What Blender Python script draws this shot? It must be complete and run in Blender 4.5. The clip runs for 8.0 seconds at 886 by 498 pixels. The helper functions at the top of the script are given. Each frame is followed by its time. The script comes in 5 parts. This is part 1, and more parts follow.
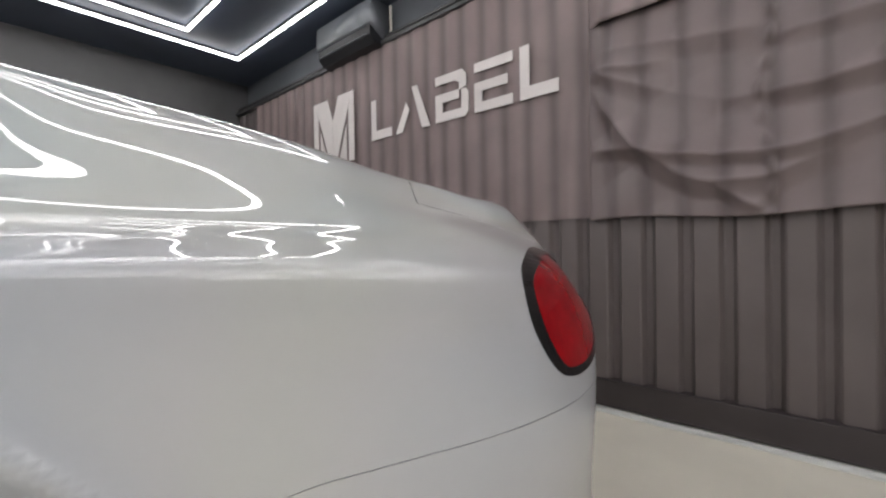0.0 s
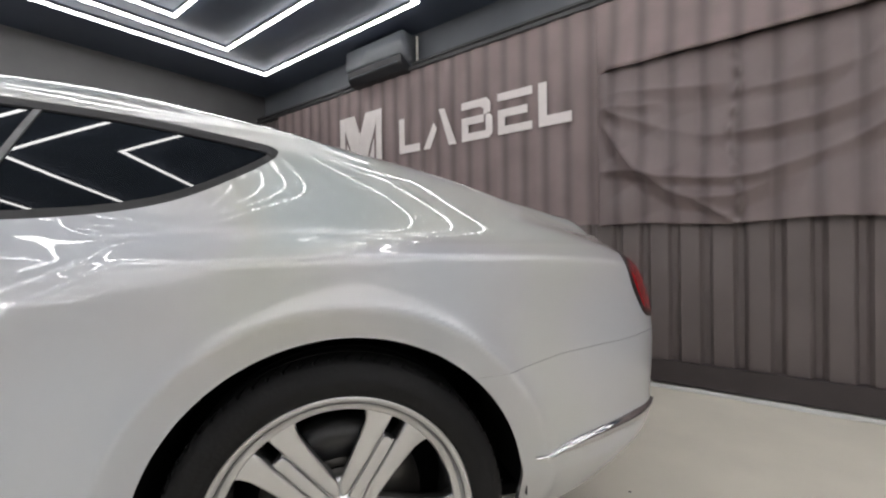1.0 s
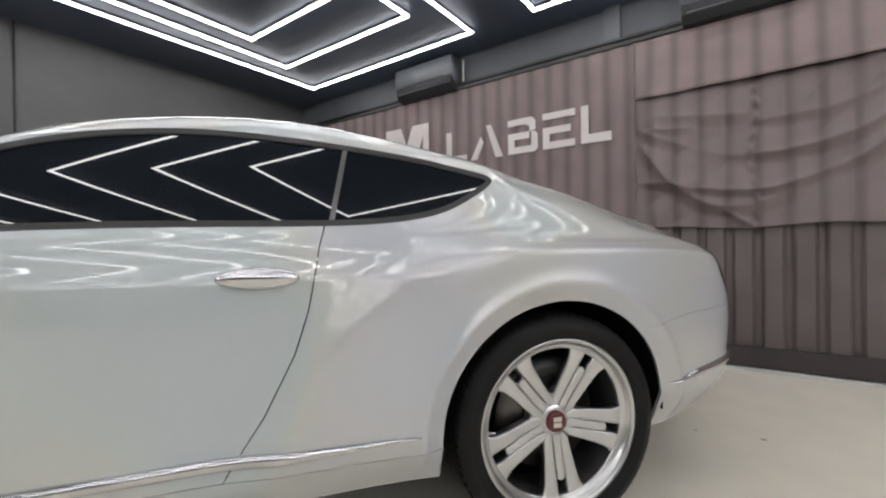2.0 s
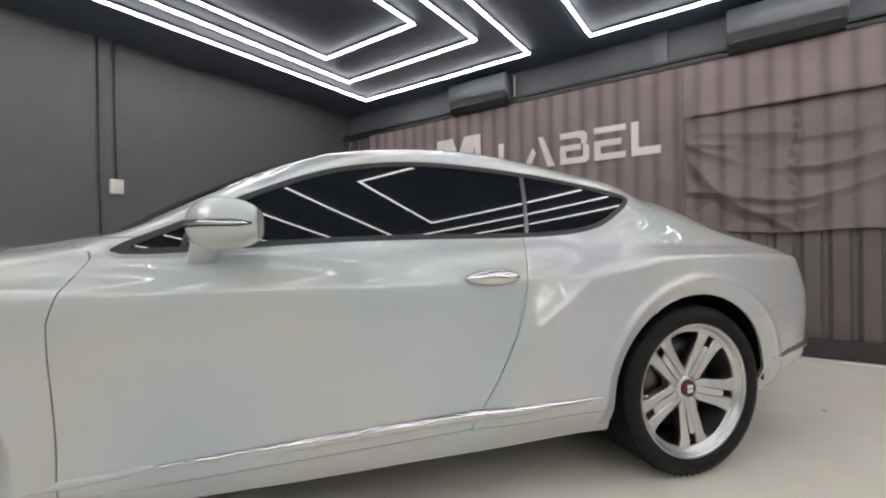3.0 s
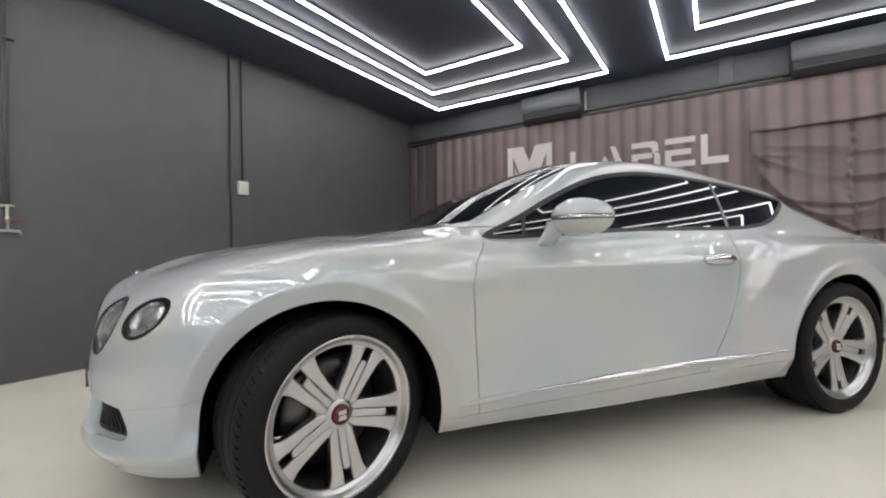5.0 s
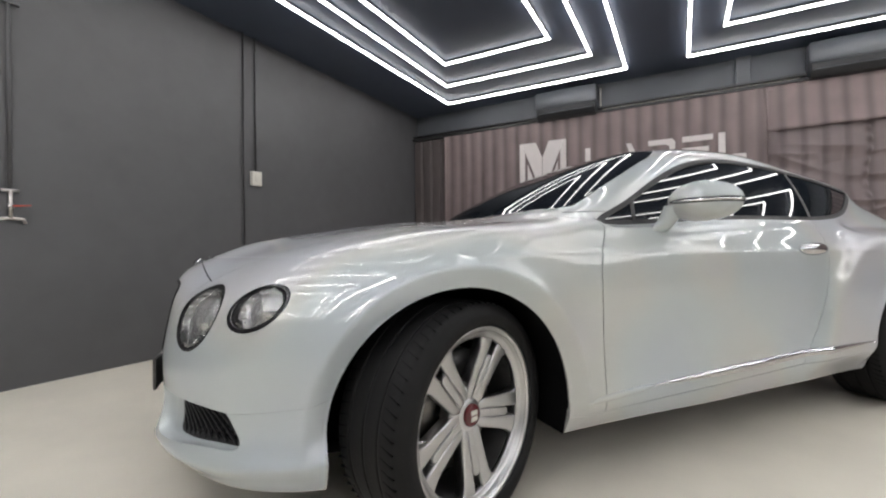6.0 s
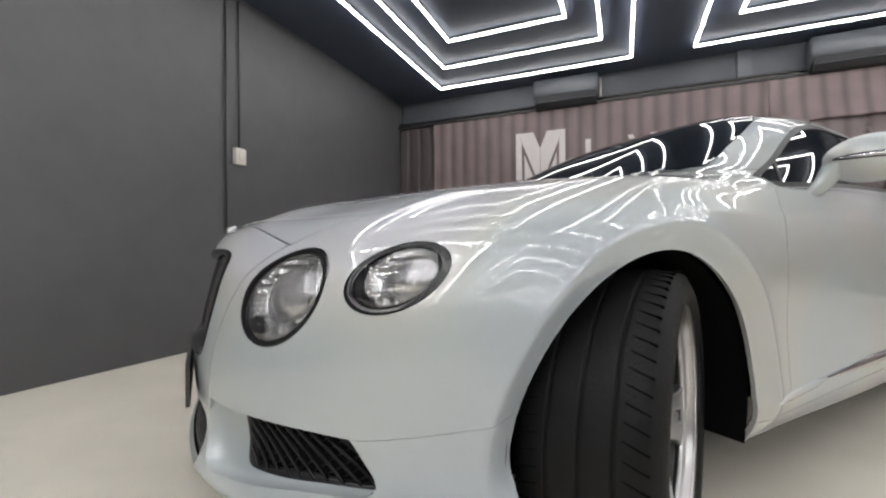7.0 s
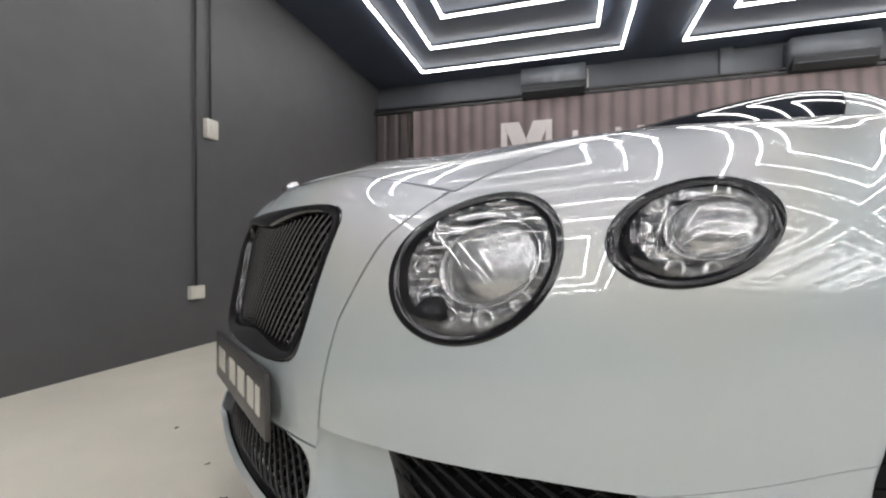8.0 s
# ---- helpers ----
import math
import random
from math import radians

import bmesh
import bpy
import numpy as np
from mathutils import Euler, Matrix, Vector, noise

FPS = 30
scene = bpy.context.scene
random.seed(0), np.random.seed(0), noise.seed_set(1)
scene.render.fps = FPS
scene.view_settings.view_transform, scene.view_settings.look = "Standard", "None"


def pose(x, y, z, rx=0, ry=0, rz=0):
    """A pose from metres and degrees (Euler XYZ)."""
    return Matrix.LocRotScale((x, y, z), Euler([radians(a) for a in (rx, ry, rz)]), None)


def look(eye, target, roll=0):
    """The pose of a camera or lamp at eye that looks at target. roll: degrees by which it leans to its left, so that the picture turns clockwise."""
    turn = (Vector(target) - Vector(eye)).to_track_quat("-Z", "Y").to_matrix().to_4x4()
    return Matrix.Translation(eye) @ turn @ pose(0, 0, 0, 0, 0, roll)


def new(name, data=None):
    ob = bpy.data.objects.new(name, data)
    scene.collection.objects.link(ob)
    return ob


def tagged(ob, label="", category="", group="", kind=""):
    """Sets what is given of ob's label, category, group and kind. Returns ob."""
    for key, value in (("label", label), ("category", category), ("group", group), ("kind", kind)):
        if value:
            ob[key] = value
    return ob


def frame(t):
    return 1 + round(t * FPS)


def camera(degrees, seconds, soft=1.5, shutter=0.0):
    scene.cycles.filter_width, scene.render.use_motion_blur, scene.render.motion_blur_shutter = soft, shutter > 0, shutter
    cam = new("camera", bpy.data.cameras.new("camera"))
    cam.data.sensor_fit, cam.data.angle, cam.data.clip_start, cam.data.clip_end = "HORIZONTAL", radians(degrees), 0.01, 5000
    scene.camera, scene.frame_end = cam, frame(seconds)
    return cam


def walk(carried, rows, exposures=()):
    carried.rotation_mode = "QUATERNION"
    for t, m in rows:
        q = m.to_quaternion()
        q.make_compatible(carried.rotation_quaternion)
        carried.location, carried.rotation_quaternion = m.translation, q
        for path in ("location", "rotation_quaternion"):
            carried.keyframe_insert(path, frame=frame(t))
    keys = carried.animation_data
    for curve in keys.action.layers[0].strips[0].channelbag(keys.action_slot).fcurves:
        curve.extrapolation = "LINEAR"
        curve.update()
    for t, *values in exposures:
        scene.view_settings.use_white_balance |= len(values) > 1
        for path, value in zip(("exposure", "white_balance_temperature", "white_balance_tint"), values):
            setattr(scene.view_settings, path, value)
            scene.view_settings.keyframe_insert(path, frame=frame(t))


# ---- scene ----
cam = camera(92.1, 8.0, soft=2.2)
PATH = [
    (0, (0.085, -0.096, 0.947), (-1.240, 1.403, 0.928), -0.9),
    (0.5, (0.111, -0.437, 0.966), (-1.156, 1.110, 0.946), -0.9),
    (1, (0.089, -0.812, 0.959), (-1.134, 0.770, 0.939), -0.9),
    (1.5, (0.008, -1.209, 0.944), (-1.180, 0.400, 0.931), -0.8),
    (3, (-0.461, -2.325, 0.991), (-1.605, -0.684, 0.977), -0.9),
    (3.5, (-0.637, -2.67, 1.001), (-1.775, -1.025, 0.991), -0.8),
    (4, (-0.821, -2.99, 0.978), (-1.946, -1.337, 0.971), -0.9),
    (5.5, (-1.457, -3.549, 0.928), (-2.493, -1.838, 0.926), -0.7),
    (6, (-1.752, -3.59, 0.891), (-2.724, -1.842, 0.891), -0.6),
    (6.5, (-2.068, -3.564, 0.83), (-2.959, -1.774, 0.834), -0.5),
    (7, (-2.424, -3.487, 0.773), (-3.198, -1.643, 0.785), -0.5),
    (7.5, (-2.697, -3.415, 0.753), (-3.362, -1.529, 0.759), -0.4),
    (8, (-2.97, -3.344, 0.702), (-3.512, -1.419, 0.707), -0.3),
]
walk(cam, [(t, look(eye, target, roll)) for t, eye, target, roll in PATH], [(0, 0.0), (5.5, 0.0), (7, 0.08), (8, 0.14)])

# ---- light: the ceiling's tubes carry the light, the sky outside is dark ----
scene.view_settings.exposure = 0.0
world = bpy.data.worlds.new("world")
scene.world = world
world.use_nodes = True
world.node_tree.nodes["Background"].inputs[0].default_value = (0.5, 0.55, 0.6, 1)
world.node_tree.nodes["Background"].inputs[1].default_value = 0.02
LED_POWER = 13.8

# ---- materials ----
def mat(name, colour, rough=0.5, metal=0.0, vary=0.0, scale=8.0, bump=0.0, bump_scale=60.0, rough_vary=0.0, **sockets):
    """A Principled surface with two scales of noise in its colour, its gloss and its relief."""
    m = bpy.data.materials.new(name)
    m.use_nodes = True
    nt = m.node_tree
    b = nt.nodes["Principled BSDF"]
    b.inputs["Base Color"].default_value = (*colour, 1)
    b.inputs["Roughness"].default_value = rough
    b.inputs["Metallic"].default_value = metal
    for key, value in sockets.items():
        b.inputs[key.replace("_", " ")].default_value = value
    co = nt.nodes.new("ShaderNodeTexCoord")
    if vary or rough_vary:
        n1 = nt.nodes.new("ShaderNodeTexNoise")
        n1.inputs["Scale"].default_value = scale
        n1.inputs["Detail"].default_value = 6
        n2 = nt.nodes.new("ShaderNodeTexNoise")
        n2.inputs["Scale"].default_value = scale * 0.13
        n2.inputs["Detail"].default_value = 3
        for n in (n1, n2):
            nt.links.new(co.outputs["Object"], n.inputs["Vector"])
        add = nt.nodes.new("ShaderNodeMath")
        add.operation = "ADD"
        nt.links.new(n1.outputs["Fac"], add.inputs[0])
        nt.links.new(n2.outputs["Fac"], add.inputs[1])
        if vary:
            ramp = nt.nodes.new("ShaderNodeMapRange")
            ramp.inputs["From Min"].default_value, ramp.inputs["From Max"].default_value = 0.65, 1.35
            ramp.inputs["To Min"].default_value, ramp.inputs["To Max"].default_value = 1 - vary, 1 + vary
            nt.links.new(add.outputs[0], ramp.inputs["Value"])
            mix = nt.nodes.new("ShaderNodeMix")
            mix.data_type, mix.blend_type = "RGBA", "MULTIPLY"
            mix.inputs["Factor"].default_value = 1
            mix.inputs["A"].default_value = (*colour, 1)
            nt.links.new(ramp.outputs["Result"], mix.inputs["B"])
            nt.links.new(mix.outputs["Result"], b.inputs["Base Color"])
        if rough_vary:
            r2 = nt.nodes.new("ShaderNodeMapRange")
            r2.inputs["From Min"].default_value, r2.inputs["From Max"].default_value = 0.65, 1.35
            r2.inputs["To Min"].default_value, r2.inputs["To Max"].default_value = max(0.0, rough - rough_vary), rough + rough_vary
            nt.links.new(add.outputs[0], r2.inputs["Value"])
            nt.links.new(r2.outputs["Result"], b.inputs["Roughness"])
    if bump:
        n3 = nt.nodes.new("ShaderNodeTexNoise")
        n3.inputs["Scale"].default_value = bump_scale
        n3.inputs["Detail"].default_value = 5
        nt.links.new(co.outputs["Object"], n3.inputs["Vector"])
        bp = nt.nodes.new("ShaderNodeBump")
        bp.inputs["Strength"].default_value = bump
        bp.inputs["Distance"].default_value = 0.01
        nt.links.new(n3.outputs["Fac"], bp.inputs["Height"])
        nt.links.new(bp.outputs["Normal"], b.inputs["Normal"])
    return m


def glow(name, colour, power):
    m = bpy.data.materials.new(name)
    m.use_nodes = True
    b = m.node_tree.nodes["Principled BSDF"]
    b.inputs["Base Color"].default_value = (0.8, 0.8, 0.8, 1)
    b.inputs["Emission Color"].default_value = (*colour, 1)
    b.inputs["Emission Strength"].default_value = power
    return m


M_paint = mat("pearl_paint", (0.475, 0.493, 0.50), 0.42, 0.12, vary=0.03, scale=3.0, Coat_Weight=1.0, Coat_Roughness=0.0, Coat_IOR=1.66)


def pearl(m):
    """Slow drifts of warm and cool tint, as in pearl paint."""
    nt = m.node_tree
    b = nt.nodes["Principled BSDF"]
    old = b.inputs["Base Color"].links[0].from_socket
    co = nt.nodes.new("ShaderNodeTexCoord")
    n = nt.nodes.new("ShaderNodeTexNoise")
    n.inputs["Scale"].default_value, n.inputs["Detail"].default_value = 1.5, 1
    nt.links.new(co.outputs["Object"], n.inputs["Vector"])
    ramp = nt.nodes.new("ShaderNodeValToRGB")
    stops = ramp.color_ramp.elements
    stops[0].position, stops[0].color = 0.30, (0.90, 0.955, 1.0, 1)
    stops[1].position, stops[1].color = 0.70, (0.93, 0.94, 1.0, 1)
    for at, tint in ((0.42, (0.93, 0.985, 0.975)), (0.50, (1.0, 0.985, 0.915)), (0.58, (0.99, 0.957, 0.972))):
        stops.new(at).color = (*tint, 1)
    nt.links.new(n.outputs["Fac"], ramp.inputs["Fac"])
    mix = nt.nodes.new("ShaderNodeMix")
    mix.data_type, mix.blend_type = "RGBA", "MULTIPLY"
    mix.inputs["Factor"].default_value = 1
    nt.links.new(old, mix.inputs["A"])
    nt.links.new(ramp.outputs["Color"], mix.inputs["B"])
    nt.links.new(mix.outputs["Result"], b.inputs["Base Color"])


pearl(M_paint)
M_under = mat("black_liner", (0.004, 0.004, 0.0045), 0.9, Specular_IOR_Level=0.1)
M_black = mat("black_plastic", (0.012, 0.012, 0.013), 0.35, bump=0.05, bump_scale=300)
M_mesh = mat("black_mesh", (0.006, 0.006, 0.007), 0.4, Specular_IOR_Level=0.25)
M_gloss = mat("black_gloss", (0.008, 0.008, 0.009), 0.08)
M_seal = mat("seal_rubber", (0.02, 0.02, 0.022), 0.5)
M_chrome = mat("chrome", (0.62, 0.62, 0.63), 0.07, 1.0)
M_satin = mat("satin_chrome", (0.6, 0.6, 0.6), 0.25, 1.0)
M_alloy = mat("silver_alloy", (0.55, 0.55, 0.555), 0.28, 0.95, vary=0.03, scale=20)
M_tyre = mat("tyre_rubber", (0.007, 0.007, 0.0075), 0.6, Specular_IOR_Level=0.22, vary=0.25, scale=25, bump=0.12, bump_scale=120)
M_glass = mat("tinted_glass", (0.007, 0.009, 0.012), 0.01, IOR=1.52, Specular_IOR_Level=0.6)
M_lens = mat("clear_lens", (1, 1, 1), 0.0, Transmission_Weight=1.0, IOR=1.6)
M_red = mat("red_lens", (0.26, 0.002, 0.006), 0.08, Specular_IOR_Level=0.3, vary=0.3, scale=30)
M_reflector = mat("lamp_reflector", (0.72, 0.72, 0.73), 0.2, 1.0)


def flutes(m, scale, strength):
    """Level flutes pressed into a lamp's reflector."""
    nt = m.node_tree
    co = nt.nodes.new("ShaderNodeTexCoord")
    wave = nt.nodes.new("ShaderNodeTexWave")
    wave.bands_direction = "Z"
    wave.inputs["Scale"].default_value, wave.inputs["Distortion"].default_value = scale, 1.2
    wave.inputs["Detail Scale"].default_value = 4
    nt.links.new(co.outputs["Object"], wave.inputs["Vector"])
    bp = nt.nodes.new("ShaderNodeBump")
    bp.inputs["Strength"].default_value, bp.inputs["Distance"].default_value = strength, 0.01
    nt.links.new(wave.outputs["Fac"], bp.inputs["Height"])
    nt.links.new(bp.outputs["Normal"], nt.nodes["Principled BSDF"].inputs["Normal"])


flutes(M_reflector, 16, 0.55)
M_disc = mat("brake_steel", (0.18, 0.17, 0.16), 0.4, 1.0, vary=0.2, scale=20)
M_floor = mat("epoxy_floor", (0.80, 0.755, 0.655), 0.36, vary=0.08, scale=3.0, bump=0.02, bump_scale=40, rough_vary=0.04)
M_wall = mat("grey_wall_paint", (0.084, 0.084, 0.089), 0.5, vary=0.1, scale=6.0, bump=0.04, bump_scale=90)
M_upper = mat("upper_wall_paint", (0.095, 0.103, 0.118), 0.5, vary=0.08, scale=5, bump=0.03)
M_ceil = mat("ceiling_paint", (0.050, 0.063, 0.094), 0.5, vary=0.08, scale=5, bump=0.03)
M_cont = mat("printed_vinyl", (0.225, 0.175, 0.173), 0.6, vary=0.14, scale=4.0, bump=0.05, bump_scale=30)
M_contlow = mat("brown_container_paint", (0.118, 0.098, 0.096), 0.5, vary=0.16, scale=4.0, bump=0.05, bump_scale=30)
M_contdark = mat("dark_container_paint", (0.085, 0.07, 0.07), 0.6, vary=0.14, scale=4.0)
M_skirt = mat("dark_skirt_paint", (0.045, 0.036, 0.037), 0.55, vary=0.2, scale=6)
M_sheet = mat("creased_vinyl", (0.175, 0.138, 0.138), 0.42, vary=0.1, scale=5.0, bump=0.1, bump_scale=12)


def rib_shade_print(m, depth):
    """The container's ribs as printed on the vinyl, their shading put into the colour: soft darker bands at their
    spacing.
    """
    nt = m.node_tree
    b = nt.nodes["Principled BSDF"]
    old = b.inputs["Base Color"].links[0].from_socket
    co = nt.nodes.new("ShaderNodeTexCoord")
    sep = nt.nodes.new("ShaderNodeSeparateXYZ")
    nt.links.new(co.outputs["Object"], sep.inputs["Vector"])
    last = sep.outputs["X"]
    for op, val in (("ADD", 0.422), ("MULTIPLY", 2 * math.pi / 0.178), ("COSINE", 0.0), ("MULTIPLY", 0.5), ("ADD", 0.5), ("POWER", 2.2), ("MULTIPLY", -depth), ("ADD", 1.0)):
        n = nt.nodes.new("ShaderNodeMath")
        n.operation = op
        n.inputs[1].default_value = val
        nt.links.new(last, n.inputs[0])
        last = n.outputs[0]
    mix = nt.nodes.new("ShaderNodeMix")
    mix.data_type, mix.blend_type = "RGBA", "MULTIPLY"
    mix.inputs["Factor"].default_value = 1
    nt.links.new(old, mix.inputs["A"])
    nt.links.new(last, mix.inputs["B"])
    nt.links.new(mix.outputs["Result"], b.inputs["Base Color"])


# the troughs' shading is part of these two colours
rib_shade_print(M_cont, 0.36)
rib_shade_print(M_sheet, 0.34)
M_white = mat("white_letter_vinyl", (0.70, 0.655, 0.645), 0.6, vary=0.06, scale=10)
M_plastic = mat("white_plastic", (0.62, 0.60, 0.54), 0.45, vary=0.05)
M_ac = mat("dark_unit_plastic", (0.10, 0.108, 0.122), 0.38, vary=0.05)
M_acdark = mat("unit_dark_vent", (0.012, 0.013, 0.016), 0.5)
M_pipe = mat("dark_conduit", (0.035, 0.035, 0.037), 0.45)
M_brass = mat("tap_metal", (0.55, 0.53, 0.5), 0.3, 0.9)
M_redplastic = mat("red_lever", (0.45, 0.05, 0.03), 0.4)
M_led = glow("led_tube", (1.0, 0.98, 0.97), LED_POWER)
M_foam = mat("white_foam", (0.6, 0.6, 0.57), 0.8)
M_plate = mat("plate_grey", (0.05, 0.046, 0.046), 0.4, vary=0.05)
M_debris = mat("dry_debris", (0.09, 0.07, 0.05), 0.8)
M_pale = mat("pale_wall_paint", (0.17, 0.17, 0.17), 0.6, vary=0.05, scale=4)
M_mid = mat("mid_grey_wall_paint", (0.13, 0.13, 0.13), 0.6, vary=0.06, scale=4)
M_trim = mat("grey_window_trim", (0.16, 0.16, 0.165), 0.3, 0.6)
M_projector = mat("projector_glass", (0.48, 0.48, 0.48), 0.18, 0.8)
M_led_more = glow("led_tube_bright", (1.0, 0.98, 0.97), LED_POWER * 1.1)
# driven harder than the other tubes, to brighten the nose and the west wall
M_led_front = glow("led_tube_front", (1.0, 0.98, 0.97), LED_POWER * 2.6)
# darker than the alloy: the shade inside the rim is put into its colour
M_barrel = mat("shaded_barrel", (0.10, 0.10, 0.10), 0.4, 0.6)

# ---- mesh tools ----
def finish(bm, name, material, smooth=True):
    me = bpy.data.meshes.new(name)
    bm.to_mesh(me)
    bm.free()
    me.materials.append(material)
    for p in me.polygons:
        p.use_smooth = smooth
    return me


def part(name, bm, material, parent, label="", smooth=True):
    """One mesh under a thing or under a part."""
    ob = new(name, finish(bm, name, material, smooth) if isinstance(bm, bmesh.types.BMesh) else bm)
    ob.parent = parent
    if label:
        ob["label"] = label
    return ob


def thing(name, m, label, category, group="", kind=""):
    ob = new(name)
    ob.empty_display_size = 0.1
    ob.matrix_world = m
    return tagged(ob, label, category, group, kind)


def box(bm, x0, x1, y0, y1, z0, z1, bevel=0.0, m=None):
    """A box between two corners, with its edges rounded."""
    made = bmesh.ops.create_cube(bm, size=1)["verts"]
    mm = Matrix.Translation(((x0 + x1) / 2, (y0 + y1) / 2, (z0 + z1) / 2)) @ Matrix.Diagonal((x1 - x0, y1 - y0, z1 - z0, 1))
    bmesh.ops.transform(bm, matrix=mm, verts=made)
    if bevel:
        edges = list({e for v in made for e in v.link_edges})
        out = bmesh.ops.bevel(bm, geom=edges, offset=bevel, segments=2, affect="EDGES", profile=0.6)
        made = list({v for v in out["verts"]} | {v for v in made if v.is_valid})
    if m is not None:
        bmesh.ops.transform(bm, matrix=m, verts=made)
    return made


def boxed(*spans, bevel=0.004):
    bm = bmesh.new()
    for s in spans:
        box(bm, *s, bevel=bevel)
    return bm


def lathe(profile, n=64, axis="y", sweep=2 * math.pi, start=0.0):
    """Profile of (radius, along the axis) turned round the axis."""
    bm = bmesh.new()
    closed = sweep > 6.28
    rings = []
    for k in range(n if closed else n + 1):
        a = start + sweep * k / n
        c, s = math.cos(a), math.sin(a)
        rings.append([bm.verts.new((r * c, h, r * s) if axis == "y" else ((r * c, r * s, h) if axis == "z" else (h, r * c, r * s))) for r, h in profile])
    for k in range(len(rings) if closed else len(rings) - 1):
        a, b = rings[k], rings[(k + 1) % len(rings)]
        for i in range(len(profile) - 1):
            try:
                bm.faces.new((a[i], b[i], b[i + 1], a[i + 1]))
            except ValueError:
                pass
    bmesh.ops.remove_doubles(bm, verts=bm.verts[:], dist=1e-5)
    bmesh.ops.recalc_face_normals(bm, faces=bm.faces[:])
    return bm


def tube(points, r, n=8, bm=None):
    """A round bar along points."""
    bm = bm or bmesh.new()
    pts = [Vector(p) for p in points]
    rings = []
    side = None
    for i, p in enumerate(pts):
        d = (pts[min(i + 1, len(pts) - 1)] - pts[max(i - 1, 0)]).normalized()
        if side is None:
            side = d.orthogonal().normalized()
        side = (side - d * side.dot(d)).normalized()
        up = d.cross(side)
        rings.append([bm.verts.new(p + (side * math.cos(2 * math.pi * k / n) + up * math.sin(2 * math.pi * k / n)) * r) for k in range(n)])
    for a, b in zip(rings, rings[1:]):
        for k in range(n):
            bm.faces.new((a[k], a[(k + 1) % n], b[(k + 1) % n], b[k]))
    bm.faces.new(rings[0][::-1])
    bm.faces.new(rings[-1])
    return bm


def prism(poly, y0, y1, bm=None, bevel=0.0):
    """A flat shape given in (x, z), made solid between y0 and y1."""
    bm = bm or bmesh.new()
    a = [bm.verts.new((x, y0, z)) for x, z in poly]
    b = [bm.verts.new((x, y1, z)) for x, z in poly]
    n = len(poly)
    f = [bm.faces.new(a), bm.faces.new(b[::-1])]
    for i in range(n):
        f.append(bm.faces.new((a[i], b[i], b[(i + 1) % n], a[(i + 1) % n])))
    bmesh.ops.recalc_face_normals(bm, faces=f)
    if bevel:
        bmesh.ops.bevel(bm, geom=list({e for x in f for e in x.edges}), offset=bevel, segments=1, affect="EDGES")
    return bm


def spline(t, y, end_slope=None, start_slope=None):
    """A cubic spline through (t, y), natural at its ends unless a slope is given; y may have columns."""
    t, y = np.asarray(t, float), np.asarray(y, float)
    n = len(t)
    h = np.diff(t)
    a = np.zeros((n, n))
    r = np.zeros((n,) + y.shape[1:])
    for i in range(1, n - 1):
        a[i, i - 1], a[i, i], a[i, i + 1] = h[i - 1], 2 * (h[i - 1] + h[i]), h[i]
        r[i] = 6 * ((y[i + 1] - y[i]) / h[i] - (y[i] - y[i - 1]) / h[i - 1])
    a[0, 0] = a[-1, -1] = 1
    if end_slope is not None:
        a[-1, -2], a[-1, -1] = h[-1], 2 * h[-1]
        r[-1] = 6 * (end_slope - (y[-1] - y[-2]) / h[-1])
    if start_slope is not None:
        a[0, 0], a[0, 1] = 2 * h[0], h[0]
        r[0] = 6 * ((y[1] - y[0]) / h[0] - start_slope)
    m2 = np.linalg.solve(a, r)

    def at(q):
        q = np.asarray(q, float)
        i = np.clip(np.searchsorted(t, q) - 1, 0, n - 2)
        hh = h[i]
        u, v = (t[i + 1] - q) / hh, (q - t[i]) / hh
        if y.ndim > 1:
            hh, u, v = hh[..., None], u[..., None], v[..., None]
        return u * y[i] + v * y[i + 1] + ((u ** 3 - u) * m2[i] + (v ** 3 - v) * m2[i + 1]) * hh * hh / 6
    return at


def lin(pairs):
    p = sorted(pairs)
    xs, ys = [a for a, _ in p], [b for _, b in p]
    return lambda q: np.interp(q, xs, ys)


def poly_distance(px, py, poly):
    """Signed distance to a closed outline, positive outside."""
    px, py = np.asarray(px, float), np.asarray(py, float)
    best = np.full(px.shape, 1e9)
    inside = np.zeros(px.shape, bool)
    n = len(poly)
    for i in range(n):
        (x0, y0), (x1, y1) = poly[i], poly[(i + 1) % n]
        dx, dy = x1 - x0, y1 - y0
        u = np.clip(((px - x0) * dx + (py - y0) * dy) / (dx * dx + dy * dy), 0, 1)
        best = np.minimum(best, np.hypot(px - x0 - u * dx, py - y0 - u * dy))
        hit = ((y0 > py) != (y1 > py)) & (px < (x1 - x0) * (py - y0) / ((y1 - y0) or 1e-9) + x0)
        inside ^= hit
    return np.where(inside, -best, best)


def round_poly(poly, steps=6):
    """A closed outline with its corners rounded by a spline."""
    p = np.array(list(poly[-3:]) + list(poly) + list(poly[:3]), float)
    t = np.concatenate([[0], np.cumsum(np.sqrt(np.hypot(*np.diff(p, axis=0).T)))])
    s = spline(t, p)
    q = np.concatenate([np.linspace(t[i], t[i + 1], steps, endpoint=False) for i in range(3, len(p) - 3)])
    return [tuple(v) for v in s(q)]


